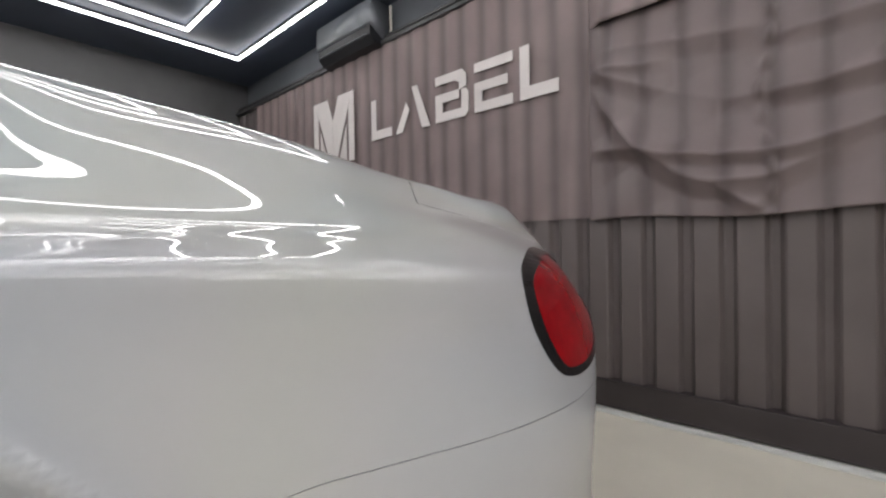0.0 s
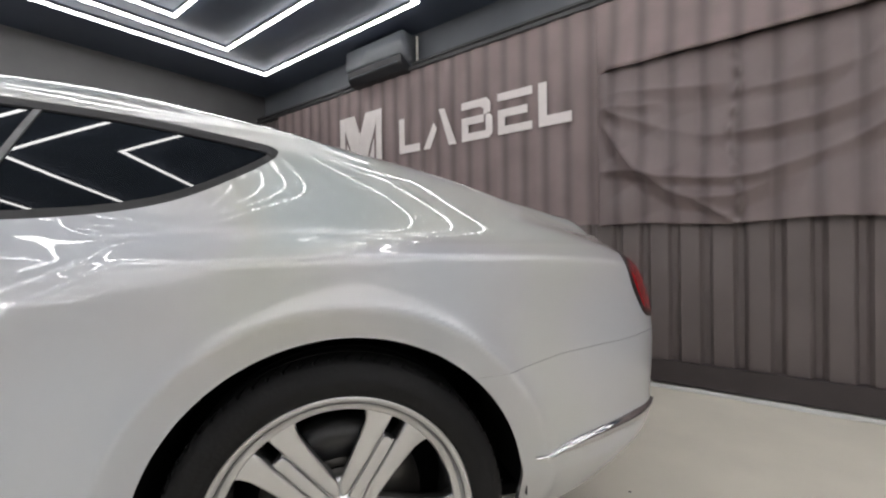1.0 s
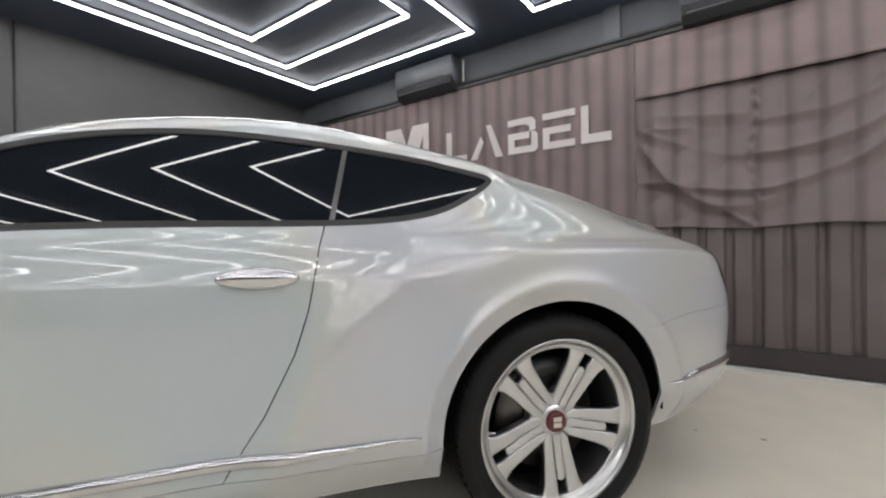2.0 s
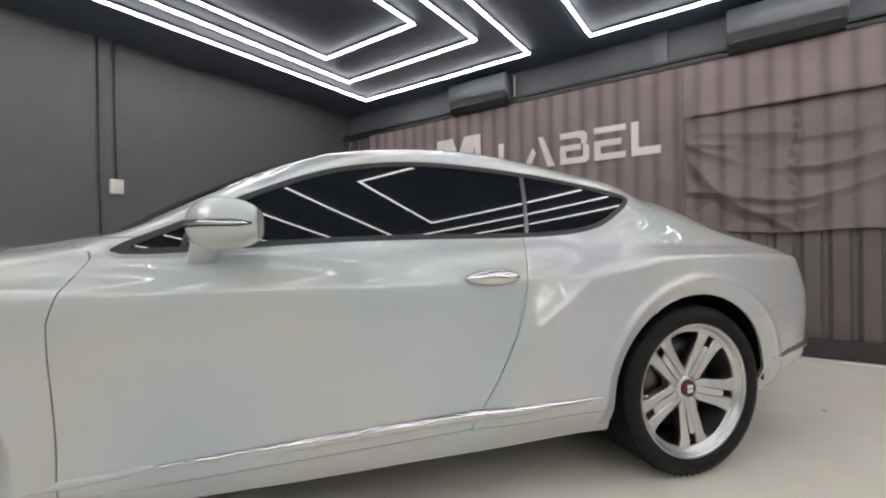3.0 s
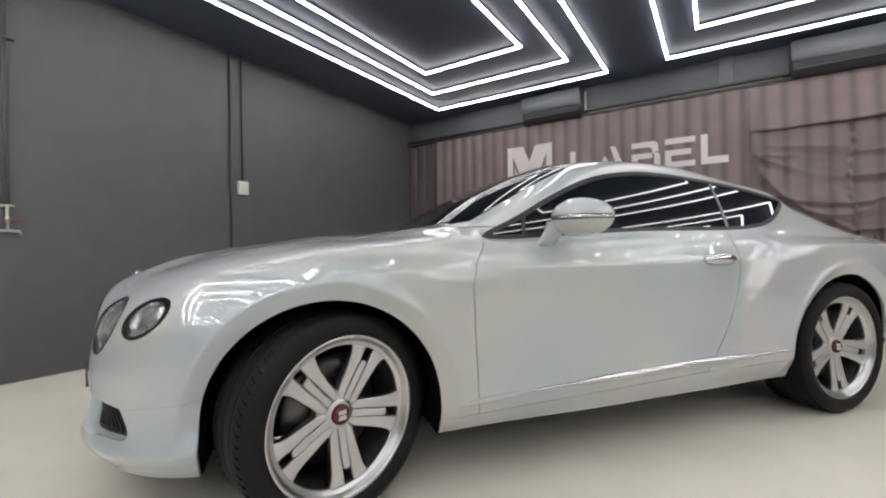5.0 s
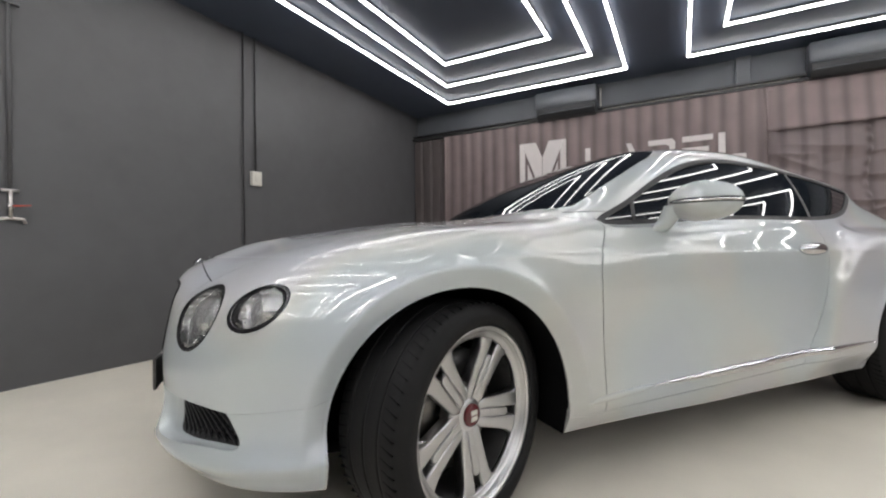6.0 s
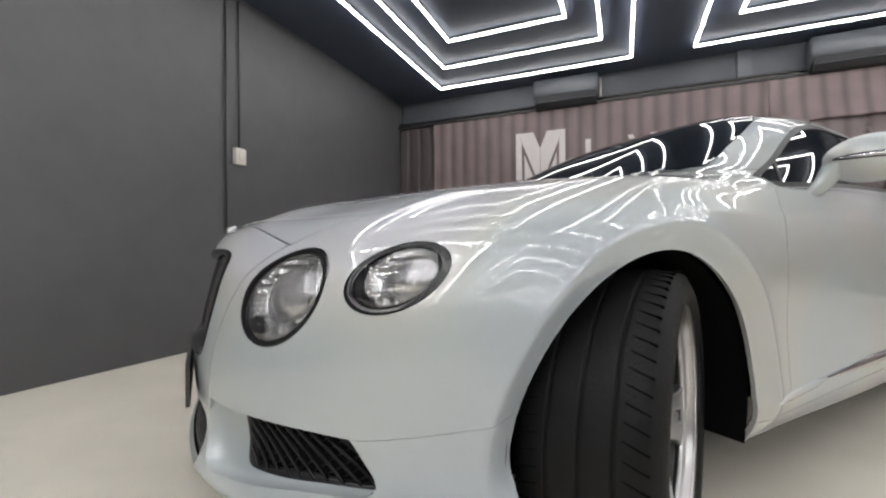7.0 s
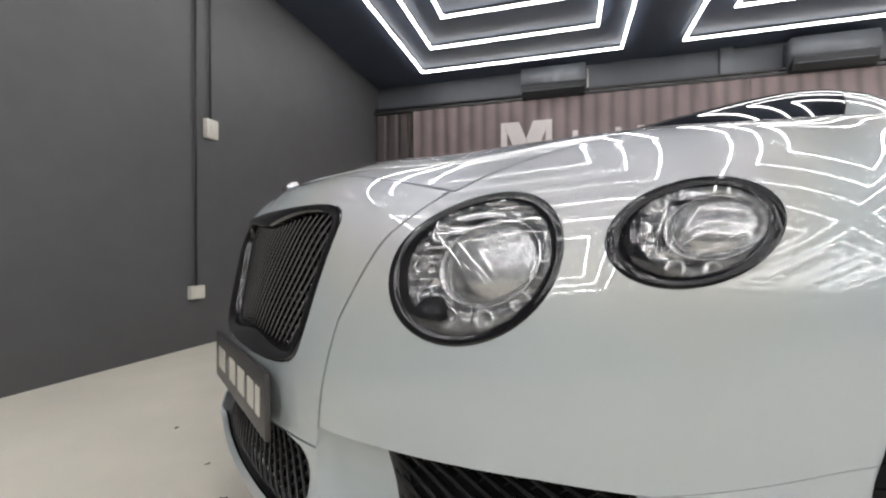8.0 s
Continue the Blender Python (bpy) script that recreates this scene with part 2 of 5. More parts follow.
def clip(mesh, f):
    """Keeps the part of a mesh (points with normals, faces) where f is positive."""
    v, faces = mesh
    d = f(v)
    pos = d > 0
    out, extra, cache = [], [], {}
    base = len(v)
    for face in faces:
        k = [pos[i] for i in face]
        if all(k):
            out.append(face)
        elif any(k):
            ring = []
            for a, b in zip(face, face[1:] + face[:1]):
                if pos[a]:
                    ring.append(a)
                if pos[a] != pos[b]:
                    key = (a, b) if a < b else (b, a)
                    if key not in cache:
                        i, j = key
                        w = d[i] / (d[i] - d[j])
                        w = min(max(w, 0.002), 0.998)
                        cache[key] = base + len(extra)
                        extra.append(v[i] * (1 - w) + v[j] * w)
                    ring.append(cache[key])
            if len(ring) > 2:
                out.append(tuple(ring))
    if extra:
        v = np.vstack([v, np.array(extra)])
    return v, out


def sheet_mesh(name, mesh, material, side=1, lift=0.0, flange=0.012):
    """A panel from a clipped sheet: its face and a turned-in edge all round; side -1 mirrors it, side 0 makes both halves."""
    v, faces = mesh
    used = sorted({i for f in faces for i in f})
    index = {o: k for k, o in enumerate(used)}
    p0 = v[used, :3] + v[used, 3:6] * lift
    n0 = v[used, 3:6]
    n0 = n0 / np.maximum(np.linalg.norm(n0, axis=1, keepdims=True), 1e-9)
    f0 = [tuple(index[i] for i in f) for f in faces]
    count = set()
    for f in f0:
        for a, b in zip(f, f[1:] + f[:1]):
            count.add((a, b))
    rim = [(a, b) for a, b in count if (b, a) not in count]
    pts, normals, fs = [], [], []
    for s in ((side,) if side else (1, -1)):
        p, nrm = p0 * (1, s, 1), n0 * (1, s, 1)
        base = len(pts)
        pts += [tuple(q) for q in p]
        normals += [tuple(q) for q in nrm]
        fs += [tuple(base + i for i in (f if s > 0 else f[::-1])) for f in f0]
        if flange:
            lower, upper = {}, {}
            for a, b in rim:
                if abs(p[a][1]) < 0.002 and abs(p[b][1]) < 0.002:
                    continue
                for i in (a, b):
                    if i not in upper:
                        upper[i] = len(pts)
                        pts.append(tuple(p[i]))
                        normals.append((0, 0, 0))
                        lower[i] = len(pts)
                        pts.append(tuple(p[i] - nrm[i] * flange))
                        normals.append((0, 0, 0))
                q = (upper[b], upper[a], lower[a], lower[b])
                fs.append(q if s > 0 else q[::-1])
    me = bpy.data.meshes.new(name)
    me.from_pydata(pts, [], fs)
    me.materials.append(material)
    for poly in me.polygons:
        poly.use_smooth = True
    me.normals_split_custom_set_from_vertices(normals)
    return me

# ---- the room ----
XL, XR, YB, YF, H = -5.58, 10.6, 2.46, -10.2, 3.075


def slab(name, spans, material, label, category):
    ob = new(name, finish(boxed(*spans, bevel=0), name, material, False))
    return tagged(ob, label, category, kind="structure")


slab("floor", [(XL - 0.15, XR + 0.15, YF - 0.15, YB + 0.15, -0.12, 0)], M_floor, "smooth beige epoxy floor with faint scuffs", "floor")
slab("ceiling", [(XL - 0.15, XR + 0.15, YF - 0.15, YB + 0.15, H, H + 0.12)], M_ceil, "dark blue-grey painted flat ceiling", "ceiling")
slab("wall_west", [(XL - 0.15, XL, YF, YB, 0, H)], M_wall, "plain dark grey painted wall", "wall")
slab("wall_north", [(XL - 0.15, XR + 0.15, YB, YB + 0.15, 0, H)], M_upper, "blue-grey painted wall above the container cladding", "wall")
slab("wall_east", [(XR, XR + 0.15, YF, YB, 0, H)], M_mid, "plain grey painted wall", "wall")
slab("wall_south", [(XL - 0.15, XR + 0.15, YF - 0.15, YF, 0, H)], M_pale, "plain grey painted wall", "wall")


def corrugation(x):
    """Depth of the ribbed cladding at x: flat crests and troughs with sloping flanks."""
    u = ((x + 0.422) / 0.178) % 1.0
    tri = min(1.0, max(0.0, (abs(u - 0.5) - 0.29) / 0.11))
    return 0.036 * tri


def soft_ribs(x):
    """The print's ribs: shallow waves of the same spacing."""
    return 0.006 + 0.006 * math.cos(2 * math.pi * (x + 0.422) / 0.178)


def ribbed(name, x0, x1, z0, z1, y, material, label, ribs=corrugation):
    bm = bmesh.new()
    n = int((x1 - x0) / 0.0093)
    low, high = [], []
    for i in range(n + 1):
        x = x0 + (x1 - x0) * i / n
        yy = y + ribs(x)
        low.append(bm.verts.new((x, yy, z0)))
        high.append(bm.verts.new((x, yy, z1)))
    for i in range(n):
        bm.faces.new((low[i], low[i + 1], high[i + 1], high[i]))
    back = [bm.verts.new(c) for c in ((x0, y + 0.05, z0), (x1, y + 0.05, z0), (x1, y + 0.05, z1), (x0, y + 0.05, z1))]
    bm.faces.new(back[::-1])
    ob = new(name, finish(bm, name, material, False))
    return tagged(ob, label, "cladding", kind="structure")


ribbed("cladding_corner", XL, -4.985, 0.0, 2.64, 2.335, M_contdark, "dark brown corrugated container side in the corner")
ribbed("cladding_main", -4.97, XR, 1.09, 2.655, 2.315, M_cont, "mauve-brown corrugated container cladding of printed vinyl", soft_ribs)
ribbed("cladding_lower", -4.97, XR, 0.17, 1.088, 2.317, M_contlow, "dark brown corrugated lower container side with scratches")
tagged(new("trim_cladding_edge", finish(boxed((-4.985, -4.965, 2.30, 2.37, 0.0, 2.65)), "trim", M_cont)), "upright edge strip of the container cladding", "trim", kind="structure")

# the bottom rail of the cladding, and the torn white strip on which it sits
tagged(new("baseboard", finish(boxed((-4.97, XR, 2.285, 2.36, 0.03, 0.178), bevel=0.006), "baseboard", M_skirt, False)), "dark brown steel bottom rail of the container cladding", "rail", kind="structure")
bm = bmesh.new()
prev = None
for i in range(221):
    x = -4.9 + i * (XR + 4.9) / 220
    w = 0.012 + 0.016 * noise.noise((x * 2.3, 0.3, 0)) + 0.008 * noise.noise((x * 9, 4, 0))
    h = 0.018 + 0.014 * noise.noise((x * 3.1, 7, 0))
    row = [bm.verts.new((x, 2.275 - max(w, -0.004), 0.002)), bm.verts.new((x, 2.272 - max(w, -0.004) * 0.6, max(h, 0.006))), bm.verts.new((x, 2.31, max(h, 0.006) + 0.004))]
    if prev:
        for k in range(2):
            bm.faces.new((prev[k], row[k], row[k + 1], prev[k + 1]))
    prev = row
tagged(new("trim_floor_strip", finish(bm, "strip", M_foam)), "torn white sealing strip along the container's foot", "trim", kind="structure")

# black rails above the cladding
tagged(new("trim_top_rail", finish(boxed((XL, XR, 2.30, 2.40, 2.655, 2.69), (XL, XR, 2.33, 2.46, 2.72, 2.745), bevel=0.005), "rail", M_pipe, False)), "black steel top rail over the container cladding", "rail", kind="structure")
tagged(new("trim_wall_post", finish(boxed((-1.17, -1.03, 2.40, 2.46, 2.745, H), bevel=0.004), "post", M_ac, False)), "short grey upright bracket under the ceiling", "bracket", kind="structure")


# ---- the lights: nested rectangles of tubes under the ceiling ----
def led_frame(x0, x1, y0, y1, label, lit):
    cx, cy = (x0 + x1) / 2, (y0 + y1) / 2
    ob = thing("led_light_frame", pose(cx, cy, H - 0.036), label, "ceiling light", "nested light frames")
    a, b, w = (x1 - x0) / 2, (y1 - y0) / 2, 0.0125
    for s in ((-a - w, a + w, b - w, b + w), (-a - w, a + w, -b - w, -b + w), (-a - w, -a + w, -b + w, b - w), (a - w, a + w, -b + w, b - w)):
        part("tube", boxed((*s, -0.010, 0.006), bevel=0.003), lit, ob)
        cover = (s[0] + 0.003, s[1] - 0.003, s[2] + 0.003, s[3] - 0.003)
        part("housing", boxed((*cover, 0.006, 0.036), bevel=0), M_ac, ob)
    return ob


LED_END = -2.6
# the columns at x 4.505 and 7.585 are unseen, added to brighten the right side
for x0, y0, y1 in [(x, a, b) for a, b in ((LED_END, 1.98), (-7.83, -3.25)) for x in (-4.735, -1.655, 1.425, 4.505, 7.585)]:
    for step in range(3):
        led_frame(x0 + 0.305 * step, x0 + 2.43 - 0.305 * step, y0 + 0.6 * step, y1 - 0.603 * step, ("large outer", "middle", "small inner")[step] + " rectangle of white tube lights on the ceiling", M_led_front if y1 < 0 and x0 < -4 else M_led_more if x0 > 1 else M_led)


# ---- the sign on the cladding: upright and slanting strokes ----
def sign(name, shapes, label):
    ob = thing(name, pose(0, 2.304, 0), label, "sign")
    for poly in shapes:
        part("stroke", prism(poly, 0.0, 0.006), M_white, ob, smooth=False)
    return ob


def bar(x0, x1, z0, z1):
    return [(x0, z0), (x1, z0), (x1, z1), (x0, z1)]


def emblem(x0, x1, z0, z1):
    """Slanting bands that meet at the foot, between upright bars and short wedges."""
    left = [[(0.0, 0.0), (0.12, 0.0), (0.12, 0.78), (0.06, 1.0), (0.0, 1.0)], [(0.175, 0.0), (0.37, 0.0), (0.175, 0.54)]]
    right = [[(1 - u, v) for u, v in poly[::-1]] for poly in left]
    bands = [[(0.061, 1.0), (0.36, 1.0), (0.495, 0.66), (0.495, 0.0), (0.435, 0.0), (0.122, 0.80)]]
    bands += [[(1 - u, v) for u, v in poly[::-1]] for poly in bands]
    return [[(x0 + (x1 - x0) * u, z0 + (z1 - z0) * v) for u, v in poly] for poly in left + right + bands]


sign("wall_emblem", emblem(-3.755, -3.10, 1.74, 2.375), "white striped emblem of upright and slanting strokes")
Z0, Z1 = 1.865, 2.207
sign("wall_sign", [
    bar(-2.848, -2.783, Z0 + 0.075, Z1), bar(-2.848, -2.585, Z0, Z0 + 0.075),
    [(-2.345, Z1), (-2.285, Z1), (-2.15, Z0), (-2.235, Z0)],
    [(-2.535, Z0), (-2.455, Z0), (-2.375, Z0 + 0.17), (-2.41, Z0 + 0.235)],
    [(-2.09, Z1 - 0.065), (-1.9, Z1 - 0.065), (-1.86, Z1 - 0.09), (-1.86, Z0 + 0.2), (-1.795, Z0 + 0.215), (-1.795, Z1 - 0.04), (-1.83, Z1), (-2.09, Z1)],
    bar(-2.09, -2.02, Z0, Z0 + 0.205), bar(-2.02, -1.86, Z0 + 0.14, Z0 + 0.205),
    [(-2.02, Z0), (-1.81, Z0), (-1.775, Z0 + 0.035), (-1.775, Z0 + 0.17), (-1.80, Z0 + 0.2), (-1.84, Z0 + 0.2), (-1.84, Z0 + 0.066), (-2.02, Z0 + 0.066)],
    bar(-1.722, -1.408, Z1 - 0.065, Z1), bar(-1.722, -1.45, Z0 + 0.14, Z0 + 0.205),
    bar(-1.722, -1.655, Z0 + 0.066, Z0 + 0.14), bar(-1.722, -1.412, Z0, Z0 + 0.066),
    bar(-1.356, -1.287, Z0 + 0.08, Z1), bar(-1.356, -1.09, Z0, Z0 + 0.08),
], "row of white stencilled block strokes on the cladding")


# ---- the creased sheet that hangs on the cladding ----
def crease(x, z, ax, az, bx, bz, height, soft):
    """A drawn fold from a to b: it swells gently from above and falls back sharply under its line."""
    lx, lz = bx - ax, bz - az
    l = math.hypot(lx, lz)
    t = ((x - ax) * lx + (z - az) * lz) / l / l
    s = ((z - az) * lx - (x - ax) * lz) / l * (1 if lx > 0 else -1)
    ends = max(0.0, 1 - max(0.0, abs(t - 0.5) - 0.35) / 0.3)
    return height * ends * ends * (math.exp(-s / soft) if s > 0 else max(0.0, 1 + s / (0.9 * soft)) ** 1.5)


def drape(x, z, xc, z0, left, right, height, soft, seed):
    """A fold that hangs in an uneven bow: full above its line, tucked in below, fading in and out along it."""
    k = left if x < xc else right
    line = z0 + k * (x - xc) ** 2 + 0.035 * noise.noise((x * 2.1, seed, 0.0)) + 0.012 * noise.noise((x * 7.0, seed, 3.0))
    s = (z - line) / math.hypot(1, 2 * k * (x - xc))
    full = min(1.0, max(0.0, 0.55 + 1.5 * noise.noise((x * 1.7, seed, 8.0))))
    return height * full * (math.exp(-s / soft) if s > 0 else max(0.0, 1 + s / (0.7 * soft)) ** 1.6)


def hanging_sheet():
    bm = bmesh.new()
    nx, nz = 230, 120
    x0, x1, z0, z1 = -0.895, 1.75, 1.07, 2.15
    rows = []
    for j in range(nz + 1):
        row = []
        for i in range(nx + 1):
            u, w = i / nx, j / nz
            x = x0 + (x1 - x0) * u
            z = z0 + (z1 - z0) * w + 0.035 * u * w
            sag = 0.012 * math.sin(u * 17) * (1 - w)
            edge = 1 - max(0.0, 1 - min(u, 1 - u) * 14) ** 2
            wr = 0.030 * noise.noise((x * 1.3 + z * 1.1, z * 1.7 - x * 0.6, 1.0))
            wr += 0.030 * abs(noise.noise((x * 2.2 - z * 2.6, x * 0.8 + z * 1.2, 5.0)))
            fold = math.exp(-((x + 0.09 + 0.02 * math.sin(z * 9)) / 0.018) ** 2) * (0.016 + 0.012 * math.sin(z * 55))
            pleats = drape(x, z, -0.22, 1.22, 1.35, 0.60, 0.075, 0.13, 1.3) + drape(x, z, 0.02, 1.36, 0.10, 0.66, 0.060, 0.09, 4.7)
            pleats += drape(x, z, 0.05, 1.60, 0.35, 0.50, 0.065, 0.12, 9.1) + drape(x, z, 0.1, 1.84, 0.05, 0.40, 0.05, 0.10, 14.2)
            pleats += crease(x, z, -0.80, 1.98, -0.12, 1.90, 0.026, 0.10) + crease(x, z, -0.30, 1.22, -0.10, 1.09, 0.04, 0.05)
            d = 0.008 + 0.25 * (0.036 - corrugation(x)) + edge * (max(wr, -0.012) + fold + pleats) + 0.006
            row.append(bm.verts.new((x + 0.01 * noise.noise((z * 6, 1, 0)) * (1 - edge), 2.312 - max(d, 0.004), z + sag)))
        rows.append(row)
    for a, b in zip(rows, rows[1:]):
        for i in range(nx):
            bm.faces.new((a[i], a[i + 1], b[i + 1], b[i]))
    # the banner above laps over the sheet's top edge
    flap = bmesh.new()
    rows = []
    for j in range(13):
        q = j / 12
        row = []
        for i in range(nx + 1):
            x = x0 - 0.004 + (x1 + 0.9 - x0) * i / nx
            low = z1 - 0.012 + 0.035 * min(1.0, i / nx * 1.33) + 0.006 * noise.noise((x * 4, 3, 0))
            z = 2.645 + (low - 2.645) * q
            row.append(flap.verts.new((x, 2.311 - 0.004 - (0.088 + 0.010 * noise.noise((x * 3, 9, 0))) * q ** 2.2 * min(1.0, i / 6), z)))
        rows.append(row)
    for a, b in zip(rows, rows[1:]):
        for i in range(nx):
            flap.faces.new((a[i], a[i + 1], b[i + 1], b[i]))
    bmesh.ops.recalc_face_normals(flap, faces=flap.faces[:])
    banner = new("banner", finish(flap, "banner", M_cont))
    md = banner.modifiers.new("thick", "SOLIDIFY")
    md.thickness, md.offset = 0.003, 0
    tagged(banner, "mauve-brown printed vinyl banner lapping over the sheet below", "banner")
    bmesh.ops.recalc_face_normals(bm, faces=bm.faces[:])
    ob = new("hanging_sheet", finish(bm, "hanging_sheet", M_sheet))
    md = ob.modifiers.new("thick", "SOLIDIFY")
    md.thickness, md.offset = 0.003, 0
    return tagged(ob, "creased mauve-brown vinyl sheet hung on the cladding", "sheet")


hanging_sheet()


# ---- air conditioners under the ceiling ----
def air_conditioner(x0, x1):
    w = x1 - x0
    ob = thing("air_conditioner", pose((x0 + x1) / 2, 2.40, 2.64), "dark grey wall-mounted air conditioner under the ceiling", "air conditioner", "air conditioners")
    bm = bmesh.new()
    prof = [(0.0, 0.02), (0.0, 0.375), (-0.19, 0.38), (-0.225, 0.355), (-0.232, 0.18), (-0.215, 0.150)]
    a = [bm.verts.new((-w / 2, y, z)) for y, z in prof]
    b = [bm.verts.new((w / 2, y, z)) for y, z in prof]
    bm.faces.new(a)
    bm.faces.new(b[::-1])
    for i in range(len(prof)):
        k = (i + 1) % len(prof)
        bm.faces.new((a[i], b[i], b[k], a[k]))
    bmesh.ops.recalc_face_normals(bm, faces=bm.faces[:])
    bmesh.ops.bevel(bm, geom=bm.edges[:], offset=0.008, segments=2, affect="EDGES")
    part("body", bm, M_ac, ob)
    bm = bmesh.new()
    prof = [(-0.02, 0.0), (-0.02, 0.05), (-0.214, 0.149), (-0.210, 0.07), (-0.16, 0.015)]
    a = [bm.verts.new((-w / 2 + 0.012, y, z)) for y, z in prof]
    b = [bm.verts.new((w / 2 - 0.012, y, z)) for y, z in prof]
    bm.faces.new(a)
    bm.faces.new(b[::-1])
    for i in range(len(prof)):
        k = (i + 1) % len(prof)
        bm.faces.new((a[i], b[i], b[k], a[k]))
    bmesh.ops.recalc_face_normals(bm, faces=bm.faces[:])
    part("outlet", bm, M_acdark, ob, "dark air outlet", smooth=False)
    part("flap", boxed((-w / 2 + 0.05, w / 2 - 0.05, -0.219, -0.15, 0.078, 0.084), bevel=0.003), M_ac, ob)
    part("display", boxed((w / 2 - 0.11, w / 2 - 0.06, -0.2345, -0.230, 0.15, 0.16), bevel=0), M_ac, ob)
    return ob


air_conditioner(-3.48, -2.69)
air_conditioner(-0.545, 0.245)
pipe = tagged(new("refrigerant_pipe", finish(tube([(-2.66, 2.38, 3.0), (-2.66, 2.38, 2.75), (-2.62, 2.38, 2.71), (-0.6, 2.38, 2.71)], 0.012), "pipe", M_plastic)), "thin pale pipe beside the air conditioner", "pipe")

# ---- the car: its skin is one smooth sheet over stations, cut into panels ----
from mathutils.bvhtree import BVHTree

HEADING = -128.18
car = thing("car", pose(-1.353, 0.328, 0, 0, 0, HEADING), "pearl-white two-door luxury coupe with silver five-spoke wheels", "car")

# plan outline at mid height, from the tail round to the nose
OX = [-1.1, -1.09, -1.03, -0.935, -0.8, -0.5, -0.15, 0.2, 0.5, 0.8, 1.2, 1.6, 2.0, 2.35, 2.75, 3.0, 3.2, 3.4, 3.55, 3.645, 3.685, 3.695]
OY = [0.0, 0.27, 0.52, 0.722, 0.838, 0.91, 0.94, 0.937, 0.918, 0.912, 0.915, 0.918, 0.922, 0.935, 0.955, 0.945, 0.905, 0.775, 0.59, 0.39, 0.2, 0.0]
# where each section meets the middle line
SX = [-0.75, -0.73, -0.68, -0.60, -0.50, -0.35, -0.12, 0.20, 0.50, 0.80, 1.20, 1.60, 2.00, 2.35, 2.72, 2.88, 2.99, 3.10, 3.20, 3.28, 3.33, 3.35]
# heights of the section's nine points, and how far in they lie, station by station
Z0 = [0.36, 0.36, 0.36, 0.355, 0.335, 0.285, 0.25, 0.235, 0.235, 0.23, 0.23, 0.23, 0.235, 0.235, 0.235, 0.225, 0.215, 0.205, 0.2, 0.195, 0.195, 0.195]
E0 = [0.09, 0.09, 0.09, 0.09, 0.085, 0.07, 0.06, 0.05, 0.05, 0.045, 0.045, 0.045, 0.05, 0.06, 0.06, 0.05, 0.045, 0.03, 0.03, 0.03, 0.03, 0.03]
Z1 = [0.46, 0.46, 0.46, 0.455, 0.45, 0.43, 0.39, 0.36, 0.355, 0.35, 0.35, 0.35, 0.345, 0.345, 0.36, 0.335, 0.308, 0.29, 0.285, 0.285, 0.285, 0.285]
E1 = [0.005, 0.005, 0.008, 0.01, 0.01, 0.012, 0.012, 0.01, 0.005, 0.0, -0.004, -0.006, -0.006, 0.0, 0.012, 0.008, -0.002, -0.01, -0.014, -0.014, -0.014, -0.014]
Z2 = [0.62, 0.62, 0.62, 0.62, 0.62, 0.62, 0.62, 0.61, 0.60, 0.59, 0.58, 0.58, 0.58, 0.58, 0.58, 0.54, 0.51, 0.49, 0.48, 0.48, 0.48, 0.48]
Z3 = [0.84, 0.84, 0.84, 0.84, 0.84, 0.84, 0.84, 0.84, 0.845, 0.855, 0.858, 0.858, 0.858, 0.855, 0.845, 0.81, 0.76, 0.71, 0.68, 0.67, 0.67, 0.67]
E3 = [0.03, 0.03, 0.03, 0.028, 0.021, 0.011, 0.008, 0.008, 0.006, 0.004, 0.003, 0.003, 0.003, 0.004, 0.006, 0.022, 0.036, 0.034, 0.036, 0.03, 0.025, 0.02]
Z4 = [0.915, 0.912, 0.872, 0.882, 0.9, 0.925, 0.936, 0.930, 0.900, 0.88, 0.877, 0.877, 0.876, 0.875, 0.868, 0.85, 0.82, 0.78, 0.76, 0.76, 0.77, 0.775]
E4 = [0.06, 0.065, 0.07, 0.052, 0.046, 0.028, 0.024, 0.023, 0.014, 0.008, 0.0065, 0.0065, 0.0065, 0.0085, 0.014, 0.058, 0.085, 0.08, 0.085, 0.06, 0.05, 0.05]
Z5 = [0.985, 0.978, 0.953, 0.932, 0.95, 0.972, 0.983, 1.0, 1.013, 1.015, 1.0, 0.995, 0.99, 0.98, 0.952, 0.918, 0.885, 0.85, 0.825, 0.812, 0.82, 0.825]
E5 = [0.085, 0.09, 0.115, 0.115, 0.12, 0.125, 0.13, 0.148, 0.145, 0.122, 0.115, 0.11, 0.1, 0.125, 0.155, 0.175, 0.185, 0.19, 0.17, 0.11, 0.085, 0.08]
Z6 = [1.045, 1.043, 1.03, 1.015, 1.02, 1.062, 1.13, 1.213, 1.262, 1.29, 1.302, 1.255, 1.105, 1.022, 0.982, 0.957, 0.93, 0.9, 0.875, 0.857, 0.858, 0.862]
E6 = [0.12, 0.145, 0.21, 0.28, 0.31, 0.3, 0.29, 0.28, 0.258, 0.235, 0.232, 0.256, 0.222, 0.315, 0.355, 0.36, 0.36, 0.36, 0.31, 0.2, 0.16, 0.14]
Z7 = [1.088, 1.088, 1.088, 1.094, 1.112, 1.172, 1.24, 1.326, 1.39, 1.425, 1.425, 1.368, 1.178, 1.046, 1.008, 0.985, 0.965, 0.945, 0.92, 0.902, 0.9, 0.9]
E7 = [0.23, 0.29, 0.38, 0.45, 0.5, 0.5, 0.5, 0.5, 0.47, 0.45, 0.455, 0.515, 0.52, 0.585, 0.65, 0.65, 0.62, 0.58, 0.47, 0.33, 0.27, 0.24]
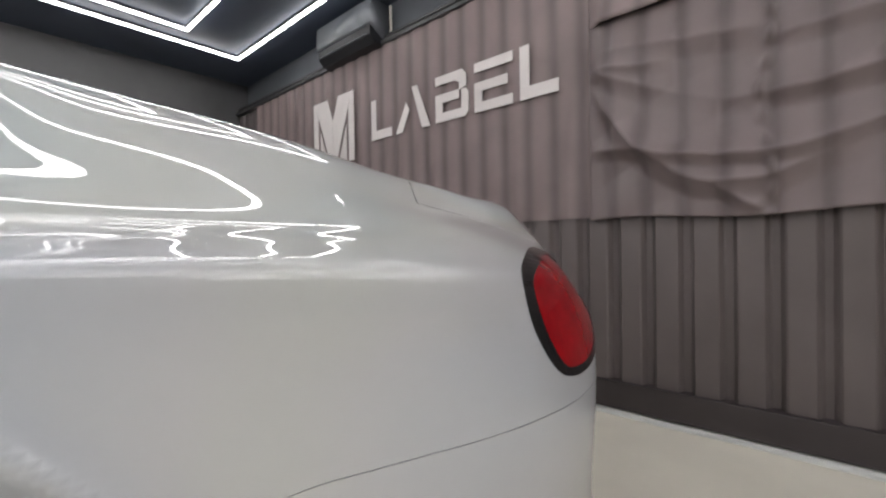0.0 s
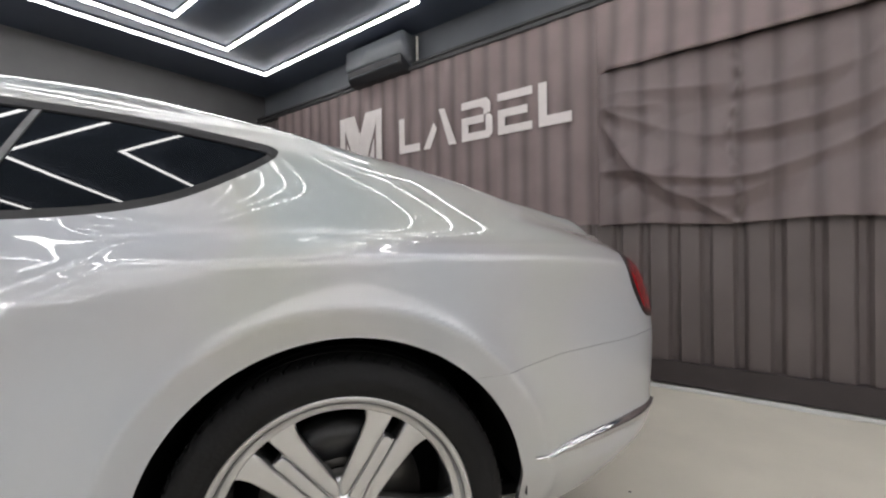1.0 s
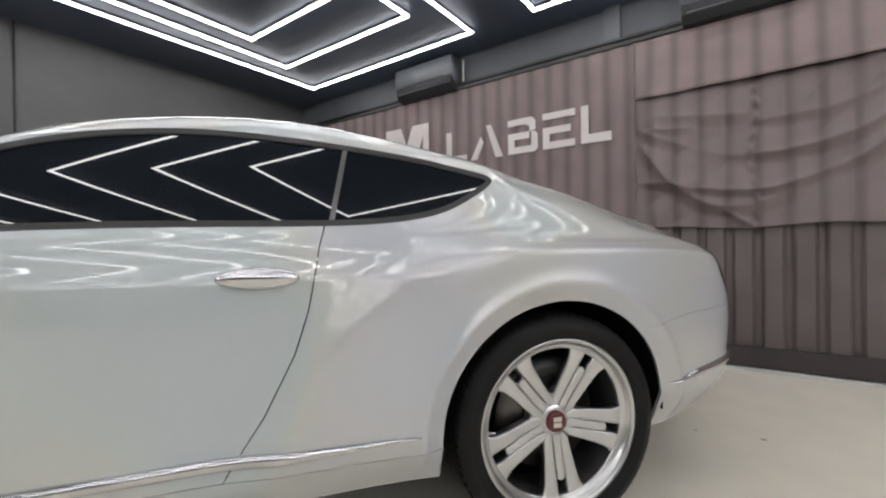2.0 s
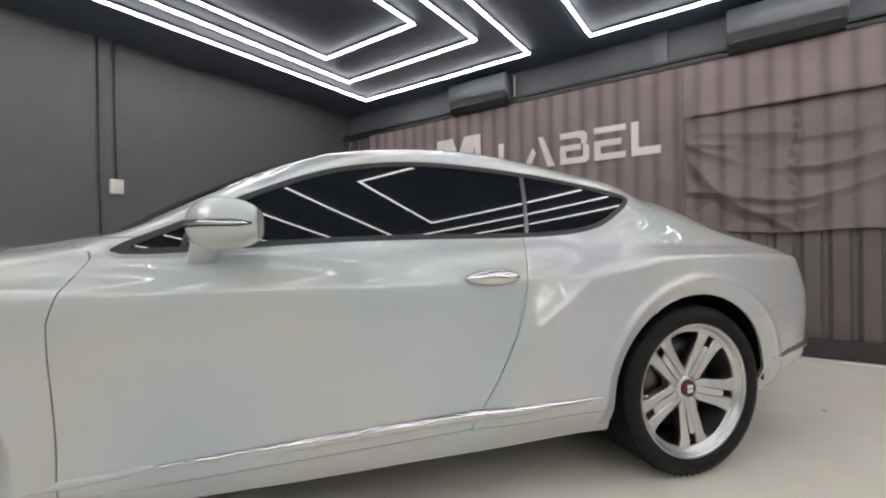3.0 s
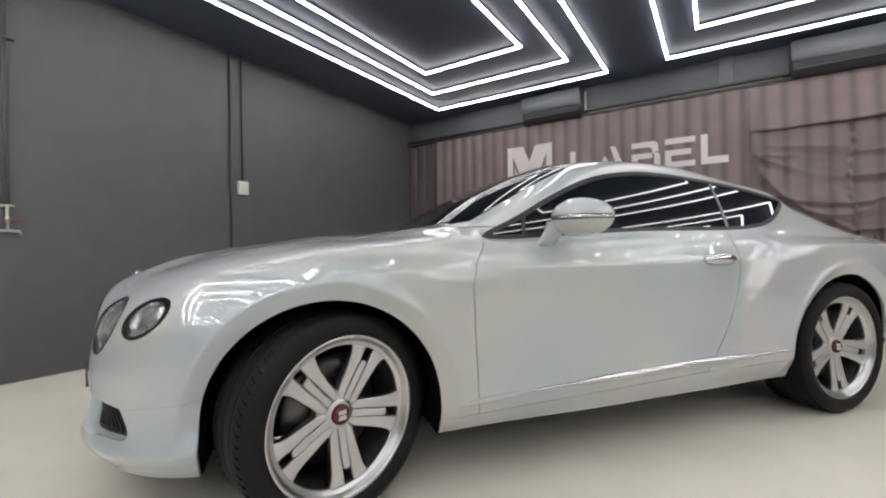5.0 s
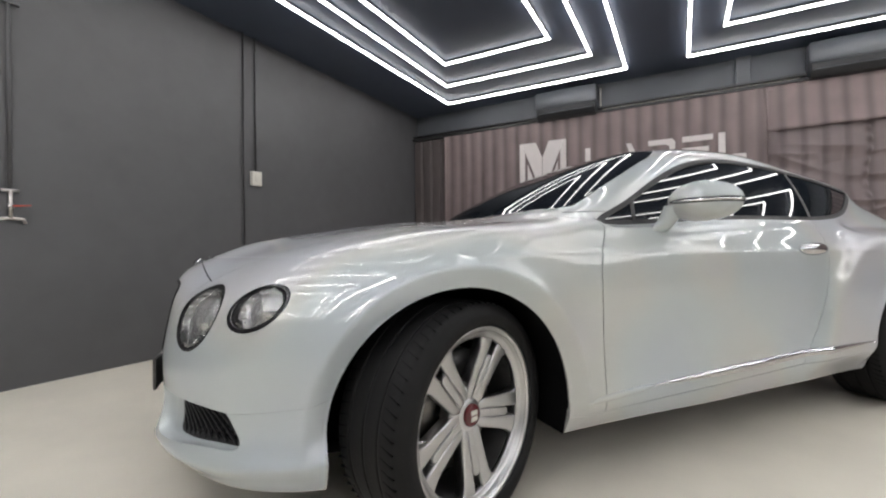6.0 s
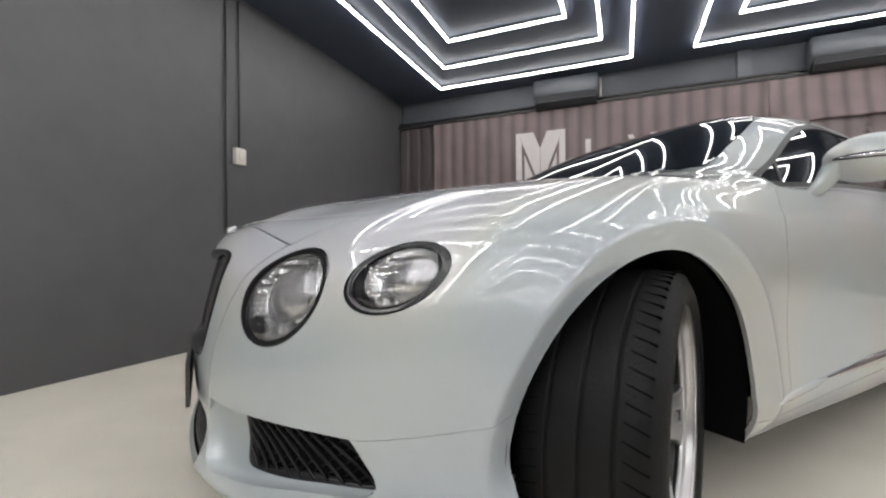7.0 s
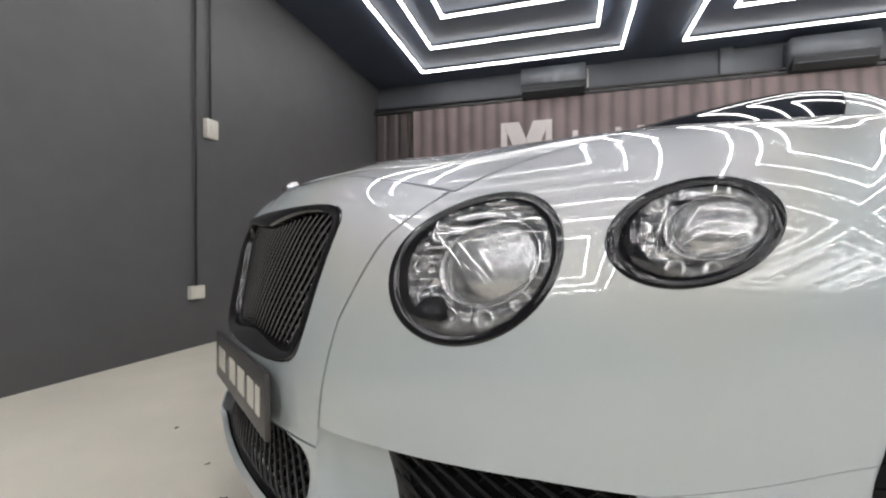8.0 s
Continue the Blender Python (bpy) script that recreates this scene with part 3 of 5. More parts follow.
Z8 = [1.106, 1.109, 1.118, 1.132, 1.155, 1.215, 1.292, 1.376, 1.425, 1.45, 1.447, 1.385, 1.2, 1.054, 1.022, 1.005, 0.99, 0.975, 0.96, 0.945, 0.937, 0.934]
SLOPE = [0.12, 0.12, 0.11, 0.1, 0.08, 0.04, 0.0, 0.0, 0.0, 0.0, 0.0, 0.0, 0.0, 0.0, 0.0, 0.03, 0.05, 0.07, 0.09, 0.11, 0.12, 0.12]

TUCK = [0.0, 0.0, 0.0, 0.0, 0.0, 0.0, 0.0, 0.0, 0.0, 0.0, 0.0, 0.0, 0.0, 0.0, 0.001, 0.004, 0.007, 0.008, 0.009, 0.009, 0.009, 0.009]
BULGE = [0.0, 0.0, 0.0, 0.0, 0.0, 0.0, 0.002, 0.005, 0.007, 0.008, 0.008, 0.007, 0.004, 0.002, 0.004, 0.004, 0.006, 0.006, 0.006, 0.004, 0.003, 0.003]

AR, AF = (-0.008, 0.362, 0.410), (2.763, 0.365, 0.408)    # wheel arches: x, z, radius


DLO = round_poly([(2.13, 0.992), (1.6, 1.002), (0.9, 1.017), (0.55, 1.028), (0.36, 1.062), (0.232, 1.122), (0.138, 1.196), (0.215, 1.228), (0.40, 1.268), (0.65, 1.305), (0.95, 1.333), (1.18, 1.335), (1.40, 1.307), (1.58, 1.255), (1.80, 1.160), (1.98, 1.070)], 5)
SCREEN = [(2.31, 0.0), (2.30, 0.2), (2.265, 0.42), (2.19, 0.60), (2.12, 0.655), (2.03, 0.65), (1.80, 0.615), (1.58, 0.56), (1.47, 0.50), (1.50, 0.3), (1.52, 0.0), (1.52, -0.3), (2.31, -0.3)]
BACKLIGHT = [(0.40, -0.3), (0.40, 0.0), (0.37, 0.27), (0.30, 0.34), (-0.1, 0.38), (-0.40, 0.37), (-0.50, 0.30), (-0.55, 0.0), (-0.55, -0.3)]


def arch(v, a, grow=0.0):
    return np.hypot(v[:, 0] - a[0], np.maximum(v[:, 2] - a[1], 0)) - a[2] - grow


def mirrored(values, odd=False):
    s = -1 if odd else 1
    v = list(values)
    return [s * v[2], s * v[1]] + v + [s * v[-2], s * v[-3]]


def skin(nu=560, nv=190):
    edge, row = 0.868, 72
    ox, oy = np.array(OX), np.array(OY)
    d = np.concatenate([[0], np.cumsum(np.hypot(np.diff(ox), np.diff(oy)))])
    t = np.concatenate([[-d[2], -d[1]], d, [2 * d[-1] - d[-2], 2 * d[-1] - d[-3]]])
    q = np.linspace(0, d[-1], nu)
    curve = lambda vals, odd=False: spline(t, mirrored(vals, odd))(q)
    bx, by, sx = curve(OX), curve(OY, True), curve(SX)
    by[0] = by[-1] = 0
    dx, dy = sx - bx, -by
    dist = np.hypot(dx, dy)
    dx, dy = dx / dist, dy / dist
    zs = [curve(z) for z in (Z0, Z1, Z2, Z3, Z4, Z5, Z6, Z7, Z8)]
    es = [curve(e) for e in (E0, E1)] + [np.zeros(nu)] + [curve(e) for e in (E3, E4, E5, E6, E7)] + [dist]
    slope = curve(SLOPE)
    lift = np.minimum(0.05, (zs[2] - zs[1]) * 0.4)
    zs.insert(6, (zs[5] + zs[6]) / 2 + curve(BULGE) * 0.4)
    es.insert(6, (es[5] + es[6]) / 2 - curve(BULGE))
    es.insert(2, es[1] * (1 - lift / (zs[2] - zs[1])) + curve(TUCK))
    zs.insert(2, zs[1] + lift)
    grid = np.zeros((nu, nv, 3))
    for i in range(nu):
        e = np.array([a[i] for a in es])
        z = np.array([a[i] for a in zs])
        s = np.concatenate([[0], np.cumsum(np.hypot(np.diff(e), np.diff(z)))])
        k = 1 / math.hypot(1, slope[i])
        f = spline(s, np.stack([e, z], 1), np.array([k, slope[i] * k]))
        fine = np.linspace(0, s[-1], 400)
        mid = fine[np.argmax(f(fine)[:, 1] > edge)]
        for _ in range(4):
            mid -= (f(mid[None])[0, 1] - edge) / max((f(mid[None] + 1e-4)[0, 1] - f(mid[None])[0, 1]) / 1e-4, 0.3)
        f = f(np.concatenate([np.linspace(0, mid, row, endpoint=False), np.linspace(mid, s[-1], nv - row)]))
        grid[i, :, 0] = bx[i] + dx[i] * f[:, 0]
        grid[i, :, 1] = by[i] + dy[i] * f[:, 0]
        grid[i, :, 2] = f[:, 1]
    grid[:, -1, 1] = 0
    grid[0, :, 1] = grid[-1, :, 1] = 0
    # the crease along the door and the front wing, hollow above it and rolling over towards the windows
    smooth = lambda a: a * a * a * (a * (6 * a - 15) + 10)
    lean = np.linspace(0, 0.24, 97)
    drop = np.concatenate([[0], np.cumsum(np.tan(np.radians(np.interp(lean[:-1] + 0.00125, [0, 0.039, 0.082, 0.132, 0.182], [31, 23, 30, 46, 54]))) * 0.0025)])
    for i in range(nu):
        along = smooth(np.clip((bx[i] - 0.36) / 0.18, 0, 1)) * smooth(np.clip((3.05 - bx[i]) / 0.5, 0, 1))
        if along > 0:
            z = grid[i, row:, 2]
            high = np.interp(bx[i], [0.5, 2.15, 2.4], [1.12, 1.06, 1.0])
            w = along * smooth(np.clip((high - z) / 0.08, 0, 1))
            grid[i, row:, 1] += w * (grid[i, row, 1] - np.interp(z - edge, lean, drop) - grid[i, row:, 1])
    # the side windows and the windscreen are even, slightly bowed sheets
    x, y, z = grid[:, :, 0], grid[:, :, 1], grid[:, :, 2]
    side = poly_distance(x, z, DLO) + np.where(y > 0.45, 0, 9)
    sheet = lambda a, b: 0.823 + 0.002 * a - 0.388 * b - 0.0227 * a * a + 0.0537 * a * b - 0.493 * b * b
    under = np.clip((np.interp(x, [0.2, 0.55, 0.9, 2.13], [1.12, 1.04, 1.03, 1.005]) - z) / 0.01, 0, 1)
    w = np.clip(1 - side / (0.07 + 0.10 * np.clip((0.45 - x) / 0.35, 0, 1) - 0.055 * under), 0, 1)
    w = w * w * (3 - 2 * w)
    grid[:, :, 1] = y + w * np.where(side < 1, sheet(x - 1, z - 1) - y, 0)
    y = grid[:, :, 1]
    glass = poly_distance(x, y, SCREEN) + np.where(z > 0.99, 0, 9)
    inner = glass < 0.0
    terms = lambda a, b: np.stack([np.ones_like(a), a, b, a * a, a * b, b * b], -1)
    firm = 1 + 20 * np.clip((1.72 - x[inner]) / 0.1, 0, 1) + 6 * ((glass[inner] > -0.02) & (x[inner] > 1.6) & (x[inner] < 2.1) & (y[inner] > 0.4))
    fit = np.linalg.lstsq(terms(x[inner] - 2, y[inner] ** 2) * firm[:, None], z[inner] * firm, rcond=None)[0]
    w = np.clip(1 - glass / 0.06, 0, 1)
    w = w * w * (3 - 2 * w)
    grid[:, :, 2] = z + w * np.where(glass < 1, terms(x - 2, y ** 2) @ fit - z, 0)
    # the haunch over the rear wheel: a ridge that leans forward as it falls
    gx, gz = grid[:, :, 0], grid[:, :, 2]
    front = np.interp(gz, [0.25, 0.45, 0.58, 0.73, 0.87, 0.93], [0.88, 0.81, 0.755, 0.64, 0.50, 0.40])
    rise = np.clip((front + 0.23 - gx) / 0.24, 0, 1)
    rise = np.where(rise < 0.72, rise ** 2, 0.5184 + 1.44 * (rise - 0.72) - 2.5714 * (rise - 0.72) ** 2) / 0.72
    fall = np.clip((gx + 0.95) / 0.75, 0, 1) * np.clip((1.02 - gz) / 0.14, 0, 1) * np.clip((gz - 0.22) / 0.2, 0, 1)
    grid[:, :, 1] += np.where(grid[:, :, 1] > 0.5, 0.036 * rise * smooth(fall), 0)
    # its shoulder: the flank stands nearly upright to a crisp edge, where the top rolls off
    top = np.interp(bx, [-0.8, -0.45, 0.0, 0.4], [0.948, 0.957, 0.962, 0.966])
    rim = np.stack([np.interp([0.815, top[i] - 0.007, top[i] + 0.007], grid[i, :, 2], grid[i, :, 1]) for i in range(nu)])
    for _ in range(40):
        rim[1:-1] = (rim[:-2] + 2 * rim[1:-1] + rim[2:]) / 4
    for i in range(nu):
        w = smooth(np.clip((bx[i] + 0.86) / 0.22, 0, 1)) * smooth(np.clip((0.42 - bx[i]) / 0.26, 0, 1))
        if w > 0 and by[i] > 0:
            y, z = grid[i, :, 1], grid[i, :, 2]
            a, b, c = rim[i]
            upright = a - 0.01 * (z - 0.815) - 0.25 * np.maximum(z - 0.815, 0) ** 2
            over = (b + c) / 2 + (z - top[i]) * (c - b) / 0.014
            sharp = (upright + over - np.sqrt((upright - over) ** 2 + 0.008 ** 2)) / 2
            near = w * np.clip((z - 0.815) / 0.03, 0, 1) * smooth(np.clip((top[i] + 0.010 - z) / 0.022, 0, 1)) * (np.arange(nv) < 110)
            grid[i, :, 1] += near * (sharp - y)
    # the upper sheets are drawn fair: wings, bonnet, pillars, roof and rear deck
    x, y, z = grid[:, :, 0].copy(), grid[:, :, 1].copy(), grid[:, :, 2].copy()
    keep = np.minimum(poly_distance(x, z, DLO) + np.where(y > 0.45, 0, 9), poly_distance(x, y, SCREEN) + np.where(z > 0.99, 0, 9))
    door = np.clip((x - 0.70) / 0.25, 0, 1) * np.clip((2.55 - x) / 0.25, 0, 1) * np.clip((1.02 - z) / 0.03, 0, 1)
    rear = np.clip((0.85 - x) / 0.3, 0, 1)
    low = np.where(x > 2.8, 0.70, np.interp(x, [0.45, 0.8], [0.965, 0.872]))
    loose = np.clip(keep / 0.02, 0, 1) * np.clip((z - low) / 0.04, 0, 1) * (1 - door) * (0.45 + 0.55 * rear)
    loose = loose * np.clip((x + 0.62) / 0.2, 0, 1)
    for turn in range(90):
        if turn == 30:
            loose = loose * np.clip((z - 0.99) / 0.06, 0, 1)
        for c in (1, 2):
            g = grid[:, :, c]
            m = np.pad(g, 1, mode="edge")
            m[:, -1] = m[:, -3]
            if c == 1:
                m[:, -1] *= -1
            m = (m[:-2, 1:-1] + m[2:, 1:-1] + m[1:-1, :-2] + m[1:-1, 2:]) / 4
            grid[1:-1, :, c] += 0.8 * (loose * (m - g))[1:-1]
    grid[:, -1, 1] = 0
    # turned lips round the wheel arches
    for a in (AR, AF):
        r = np.hypot(grid[:, :, 0] - a[0], np.maximum(grid[:, :, 2] - a[1], 0)) - a[2]
        width = 0.064
        w = np.clip(0.5 * ((width - r) + np.sqrt((width - r) ** 2 + 0.004 ** 2)), 0, width)
        low = np.clip((grid[:, :, 2] - 0.25) / 0.12, 0, 1)
        out = np.maximum(r - width, 0)
        flare = 0.013 * np.exp(-out / 0.024) * np.clip((1.0 - grid[:, :, 2]) / 0.12, 0, 1)
        grid[:, :, 1] += np.where(grid[:, :, 1] > 0.55, flare * low, 0)
        grid[:, :, 1] -= np.where(grid[:, :, 1] > 0.55, 0.62 * w * low, 0)
    # the lip under the front bumper: a ledge above, an undercut below
    zl = np.interp(grid[:, :, 0], [3.18, 3.35, 3.45, 3.60], [0.315, 0.298, 0.275, 0.262])
    up = grid[:, :, 2] - zl
    out = np.where(up > 0, np.exp(-np.maximum(up, 0) / 0.028), np.clip(1 + up / 0.05, 0, 1)) * 0.017
    out = out * smooth(np.clip((bx - 2.95) / 0.15, 0, 1))[:, None]
    grid[:, :, 0] -= out * dx[:, None]
    grid[:, :, 1] -= out * dy[:, None]
    grid[0, :, 1] = grid[-1, :, 1] = 0
    gu, gv = np.gradient(grid, axis=0), np.gradient(grid, axis=1)
    n = np.cross(gv, gu)
    n /= np.maximum(np.linalg.norm(n, axis=2, keepdims=True), 1e-9)
    if n[nu // 2, nv // 3, 1] < 0:
        n = -n
    n[:, -1, 1] = 0
    v = np.concatenate([grid, n], axis=2).reshape(-1, 6)
    idx = np.arange(nu * nv).reshape(nu, nv)
    quads = np.stack([idx[:-1, :-1], idx[1:, :-1], idx[1:, 1:], idx[:-1, 1:]], -1).reshape(-1, 4)
    a, b, c = (grid[nu // 2 + k[0], nv // 3 + k[1]] for k in ((0, 0), (1, 0), (1, 1)))
    if np.dot(np.cross(b - a, c - b), n[nu // 2, nv // 3]) < 0:
        quads = quads[:, ::-1]
    return v, [tuple(int(i) for i in f) for f in quads]


SKIN = skin()
TREE = BVHTree.FromPolygons([tuple(p) for p in SKIN[0][:, :3]], SKIN[1])


def on_side(x, z):
    """The place and normal on the left flank at (x, z)."""
    p, n, _, _ = TREE.ray_cast(Vector((x, 3, z)), Vector((0, -1, 0)))
    return (p, n if n.y > 0 else -n) if p else (Vector((x, 0.9, z)), Vector((0, 1, 0)))


def on_front(y, z):
    p, n, _, _ = TREE.ray_cast(Vector((6, max(abs(y), 0.002), z)), Vector((-1, 0, 0)))
    return (p, n if n.x > 0 else -n) if p else (Vector((3.6, y, z)), Vector((1, 0, 0)))


G = 0.0019
door_front = lin([(1.2, 2.55), (1.06, 2.40), (1.015, 2.26), (0.99, 2.16), (0.97, 2.15), (0.94, 2.165), (0.88, 2.205), (0.80, 2.225), (0.69, 2.222), (0.45, 2.21), (0.2, 2.205)])
door_rear = lin([(1.2, 0.70), (1.02, 0.735), (0.95, 0.752), (0.87, 0.765), (0.78, 0.782), (0.66, 0.82), (0.50, 0.90), (0.37, 0.985), (0.2, 1.08)])
door_low = lin([(0.4, 0.345), (1.0, 0.335), (1.6, 0.318), (2.3, 0.300)])
hood_side = lin([(2.1, 0.70), (2.35, 0.70), (2.8, 0.675), (3.2, 0.60), (3.49, 0.487), (3.6, 0.43)])
seam_front = lin([(3.0, 0.478), (3.17, 0.473), (3.30, 0.448), (3.42, 0.425), (3.5, 0.43), (3.8, 0.43)])
seam_rear = lin([(-1.3, 0.708), (-0.92, 0.707), (-0.80, 0.709), (-0.62, 0.705), (-0.51, 0.699), (-0.44, 0.687), (-0.30, 0.663), (0.0, 0.605)])
nose_side = lin([(0.30, 0.335), (0.43, 0.352), (0.60, 0.385), (0.72, 0.435), (0.80, 0.487), (0.9, 0.50)])
GRILLE = round_poly([(0.0, 0.786), (0.16, 0.785), (0.315, 0.775), (0.340, 0.745), (0.322, 0.655), (0.295, 0.545), (0.265, 0.517), (0.14, 0.505), (0.0, 0.503), (-0.14, 0.505), (-0.265, 0.517), (-0.295, 0.545), (-0.322, 0.655), (-0.34, 0.745), (-0.315, 0.775), (-0.16, 0.785)], 4)
INTAKE = round_poly([(-0.30, 0.385), (0.0, 0.385), (0.30, 0.385), (0.335, 0.34), (0.325, 0.27), (0.25, 0.245), (0.0, 0.24), (-0.25, 0.245), (-0.325, 0.27), (-0.335, 0.34)], 4)
FOG = round_poly([(0.352, 0.440), (0.46, 0.451), (0.62, 0.459), (0.69, 0.453), (0.733, 0.432), (0.757, 0.39), (0.780, 0.338), (0.70, 0.322), (0.58, 0.304), (0.46, 0.290), (0.385, 0.294), (0.352, 0.35)], 5)
FOG_INSERT = round_poly([(0.442, 0.438), (0.50, 0.446), (0.62, 0.454), (0.688, 0.448), (0.729, 0.429), (0.752, 0.39), (0.774, 0.341), (0.70, 0.327), (0.60, 0.316), (0.52, 0.310), (0.482, 0.317), (0.458, 0.37)], 5)
LAMPS = ((0.561, 0.682, 0.103), (0.765, 0.725, 0.069))
TAIL = round_poly([(0.60, 0.935), (0.664, 0.937), (0.73, 0.928), (0.78, 0.914), (0.808, 0.897), (0.823, 0.868), (0.828, 0.83), (0.826, 0.795), (0.815, 0.761), (0.797, 0.747), (0.75, 0.742), (0.66, 0.758), (0.59, 0.80), (0.56, 0.86), (0.565, 0.91)], 4)

f_hood = lambda v: np.minimum.reduce([hood_side(v[:, 0]) - v[:, 1], v[:, 0] - (2.345 - 0.20 * (v[:, 1] / 0.69) ** 2), 3.56 - 0.07 * (v[:, 1] / 0.487) ** 2 - v[:, 0], v[:, 2] - 0.7])
f_nose = lambda v: np.minimum.reduce([nose_side(v[:, 2]) - v[:, 1], v[:, 0] - 3.56 + 0.07 * (v[:, 1] / 0.487) ** 2, v[:, 2] - 0.395])
f_bump = lambda v: np.minimum(v[:, 0] - 2.9, seam_front(v[:, 0]) - v[:, 2])
f_dlo = lambda v: np.where(v[:, 1] > 0.45, poly_distance(v[:, 0], v[:, 2], DLO), 1.0)
f_screen = lambda v: np.where(v[:, 2] > 0.99, poly_distance(v[:, 0], v[:, 1], SCREEN), 1.0)
f_back = lambda v: np.where(v[:, 2] > 0.99, poly_distance(v[:, 0], v[:, 1], BACKLIGHT), 1.0)
f_door = lambda v: np.minimum.reduce([door_front(v[:, 2]) - v[:, 0], v[:, 0] - door_rear(v[:, 2]), v[:, 2] - door_low(v[:, 0]), 1.035 - v[:, 2]])
f_sill = lambda v: np.minimum.reduce([door_low(v[:, 0]) - v[:, 2], v[:, 0] - 0.2, 2.6 - v[:, 0]])
f_rear = lambda v: np.minimum(-0.1 - v[:, 0], seam_rear(v[:, 0]) - v[:, 2])
f_boot = lambda v: np.minimum.reduce([-0.66 - v[:, 0], 0.54 - v[:, 1], v[:, 2] - 0.76])
f_wing = lambda v: v[:, 0] - door_front(v[:, 2])
f_lamps = lambda v: np.where(v[:, 0] > 2.9, np.minimum.reduce([np.hypot(v[:, 1] - y, v[:, 2] - z) - r for y, z, r in LAMPS]), 1.0)
f_tail = lambda v: np.where(v[:, 0] < -0.6, poly_distance(v[:, 1], v[:, 2], TAIL), 1.0)
f_grille = lambda v: np.where(v[:, 0] > 3.3, poly_distance(v[:, 1], v[:, 2], GRILLE), 1.0)
f_intake = lambda v: np.where(v[:, 0] > 3.3, poly_distance(v[:, 1], v[:, 2], INTAKE), 1.0)
f_fog = lambda v: np.where(v[:, 0] > 3.0, poly_distance(v[:, 1], v[:, 2], FOG), 1.0)


def cut(*tests):
    """The skin where every test is positive; a test is (function, sign, margin)."""
    v, faces = SKIN
    fa = np.array(faces)
    keep = np.ones(len(fa), bool)
    for f, s, g in tests:
        keep &= (s * f(v) - g > 0)[fa].any(1)
    mesh = (v, [tuple(int(i) for i in q) for q in fa[keep]])
    for f, s, g in tests:
        mesh = clip(mesh, lambda w, f=f, s=s, g=g: s * f(w) - g)
    return mesh


arch_r = lambda v: arch(v, AR)
arch_f = lambda v: arch(v, AF)


def panel(name, tests, material=None, label="", lift=0.0, parent=None, flange=0.014, sides=(1, -1)):
    mesh = cut(*tests)
    obs = []
    for s in sides:
        obs.append(part(name, sheet_mesh(name, mesh, material or M_paint, s, lift, flange), None, parent or car, label))
    return obs


def whole(name, tests, label="", material=None, flange=0.014):
    """A panel that runs across the middle: both halves in one mesh."""
    return part(name, sheet_mesh(name, cut(*tests), material or M_paint, 0, 0.0, flange), None, car, label)


whole("bonnet", [(f_hood, 1, G)])
whole("nose_panel", [(f_nose, 1, G), (f_grille, 1, 0), (f_hood, -1, G)], "white surround of the radiator grille")
whole("front_bumper", [(f_bump, 1, G * 0.3), (arch_f, 1, 0), (f_fog, 1, 0), (f_intake, 1, 0), (f_nose, -1, G)])
panel("front_wing", [(f_wing, 1, G), (f_bump, -1, G * 0.3), (f_hood, -1, G), (f_nose, -1, G), (arch_f, 1, 0), (f_lamps, 1, 0), (f_screen, 1, 0.02), (f_sill, -1, 0.001)])
doors = panel("door", [(f_door, 1, G), (f_dlo, 1, 0.0)])
panel("side_skirt", [(f_sill, 1, 0.0012), (arch_f, 1, 0), (arch_r, 1, 0)])
whole("body_shell", [(f_wing, -1, G), (f_door, -1, G), (f_sill, -1, 0.0012), (f_dlo, 1, 0.0), (f_screen, 1, 0.0), (f_back, 1, 0.0), (f_rear, -1, G * 0.3), (f_boot, -1, G * 0.4), (arch_r, 1, 0), (f_tail, 1, 0)], "white roof, pillars and rear haunches")
whole("rear_bumper", [(f_rear, 1, G * 0.3), (arch_r, 1, 0), (f_tail, 1, 0)])
whole("boot_lid", [(f_boot, 1, G * 0.4), (f_rear, -1, G * 0.3), (f_back, 1, 0.0), (f_tail, 1, 0)])

# dark shell behind the gaps, and the windows
f_pillar = lambda v: v[:, 0] - np.interp(v[:, 2], [0.9, 1.03, 1.30, 1.4], [0.735, 0.715, 0.658, 0.64])
f_quarter_vent = lambda v: v[:, 0] - np.interp(v[:, 2], [0.9, 1.0, 1.14, 1.4], [1.93, 1.93, 1.90, 1.88])
panel("window_seal", [(f_dlo, -1, 0.0), (lambda v: -f_dlo(v) - 0.020, -1, 0.0)], M_seal, "black rubber seal", -0.001, flange=0.01)
panel("door_glass", [(f_dlo, -1, 0.016), (f_pillar, 1, 0.007), (f_quarter_vent, -1, 0.008)], M_glass, "dark tinted side glass", -0.006, flange=0)
panel("rear_side_glass", [(f_dlo, -1, 0.016), (f_pillar, -1, 0.007)], M_glass, "dark tinted side glass", -0.006, flange=0)
panel("mirror_glass", [(f_dlo, -1, 0.016), (f_quarter_vent, 1, 0.008)], M_glass, "small dark front corner glass", -0.006, flange=0)
panel("pillar_trim", [(f_dlo, -1, 0.014), (f_pillar, 1, -0.008), (f_pillar, -1, -0.008)], M_trim, "narrow grey trim between the side windows", -0.003, flange=0.008)
panel("corner_trim", [(f_dlo, -1, 0.014), (f_quarter_vent, 1, -0.009), (f_quarter_vent, -1, -0.009)], M_seal, "black upright at the corner glass", -0.003, flange=0.008)
whole("windscreen", [(f_screen, -1, 0.004)], "dark tinted windscreen", M_glass, 0)
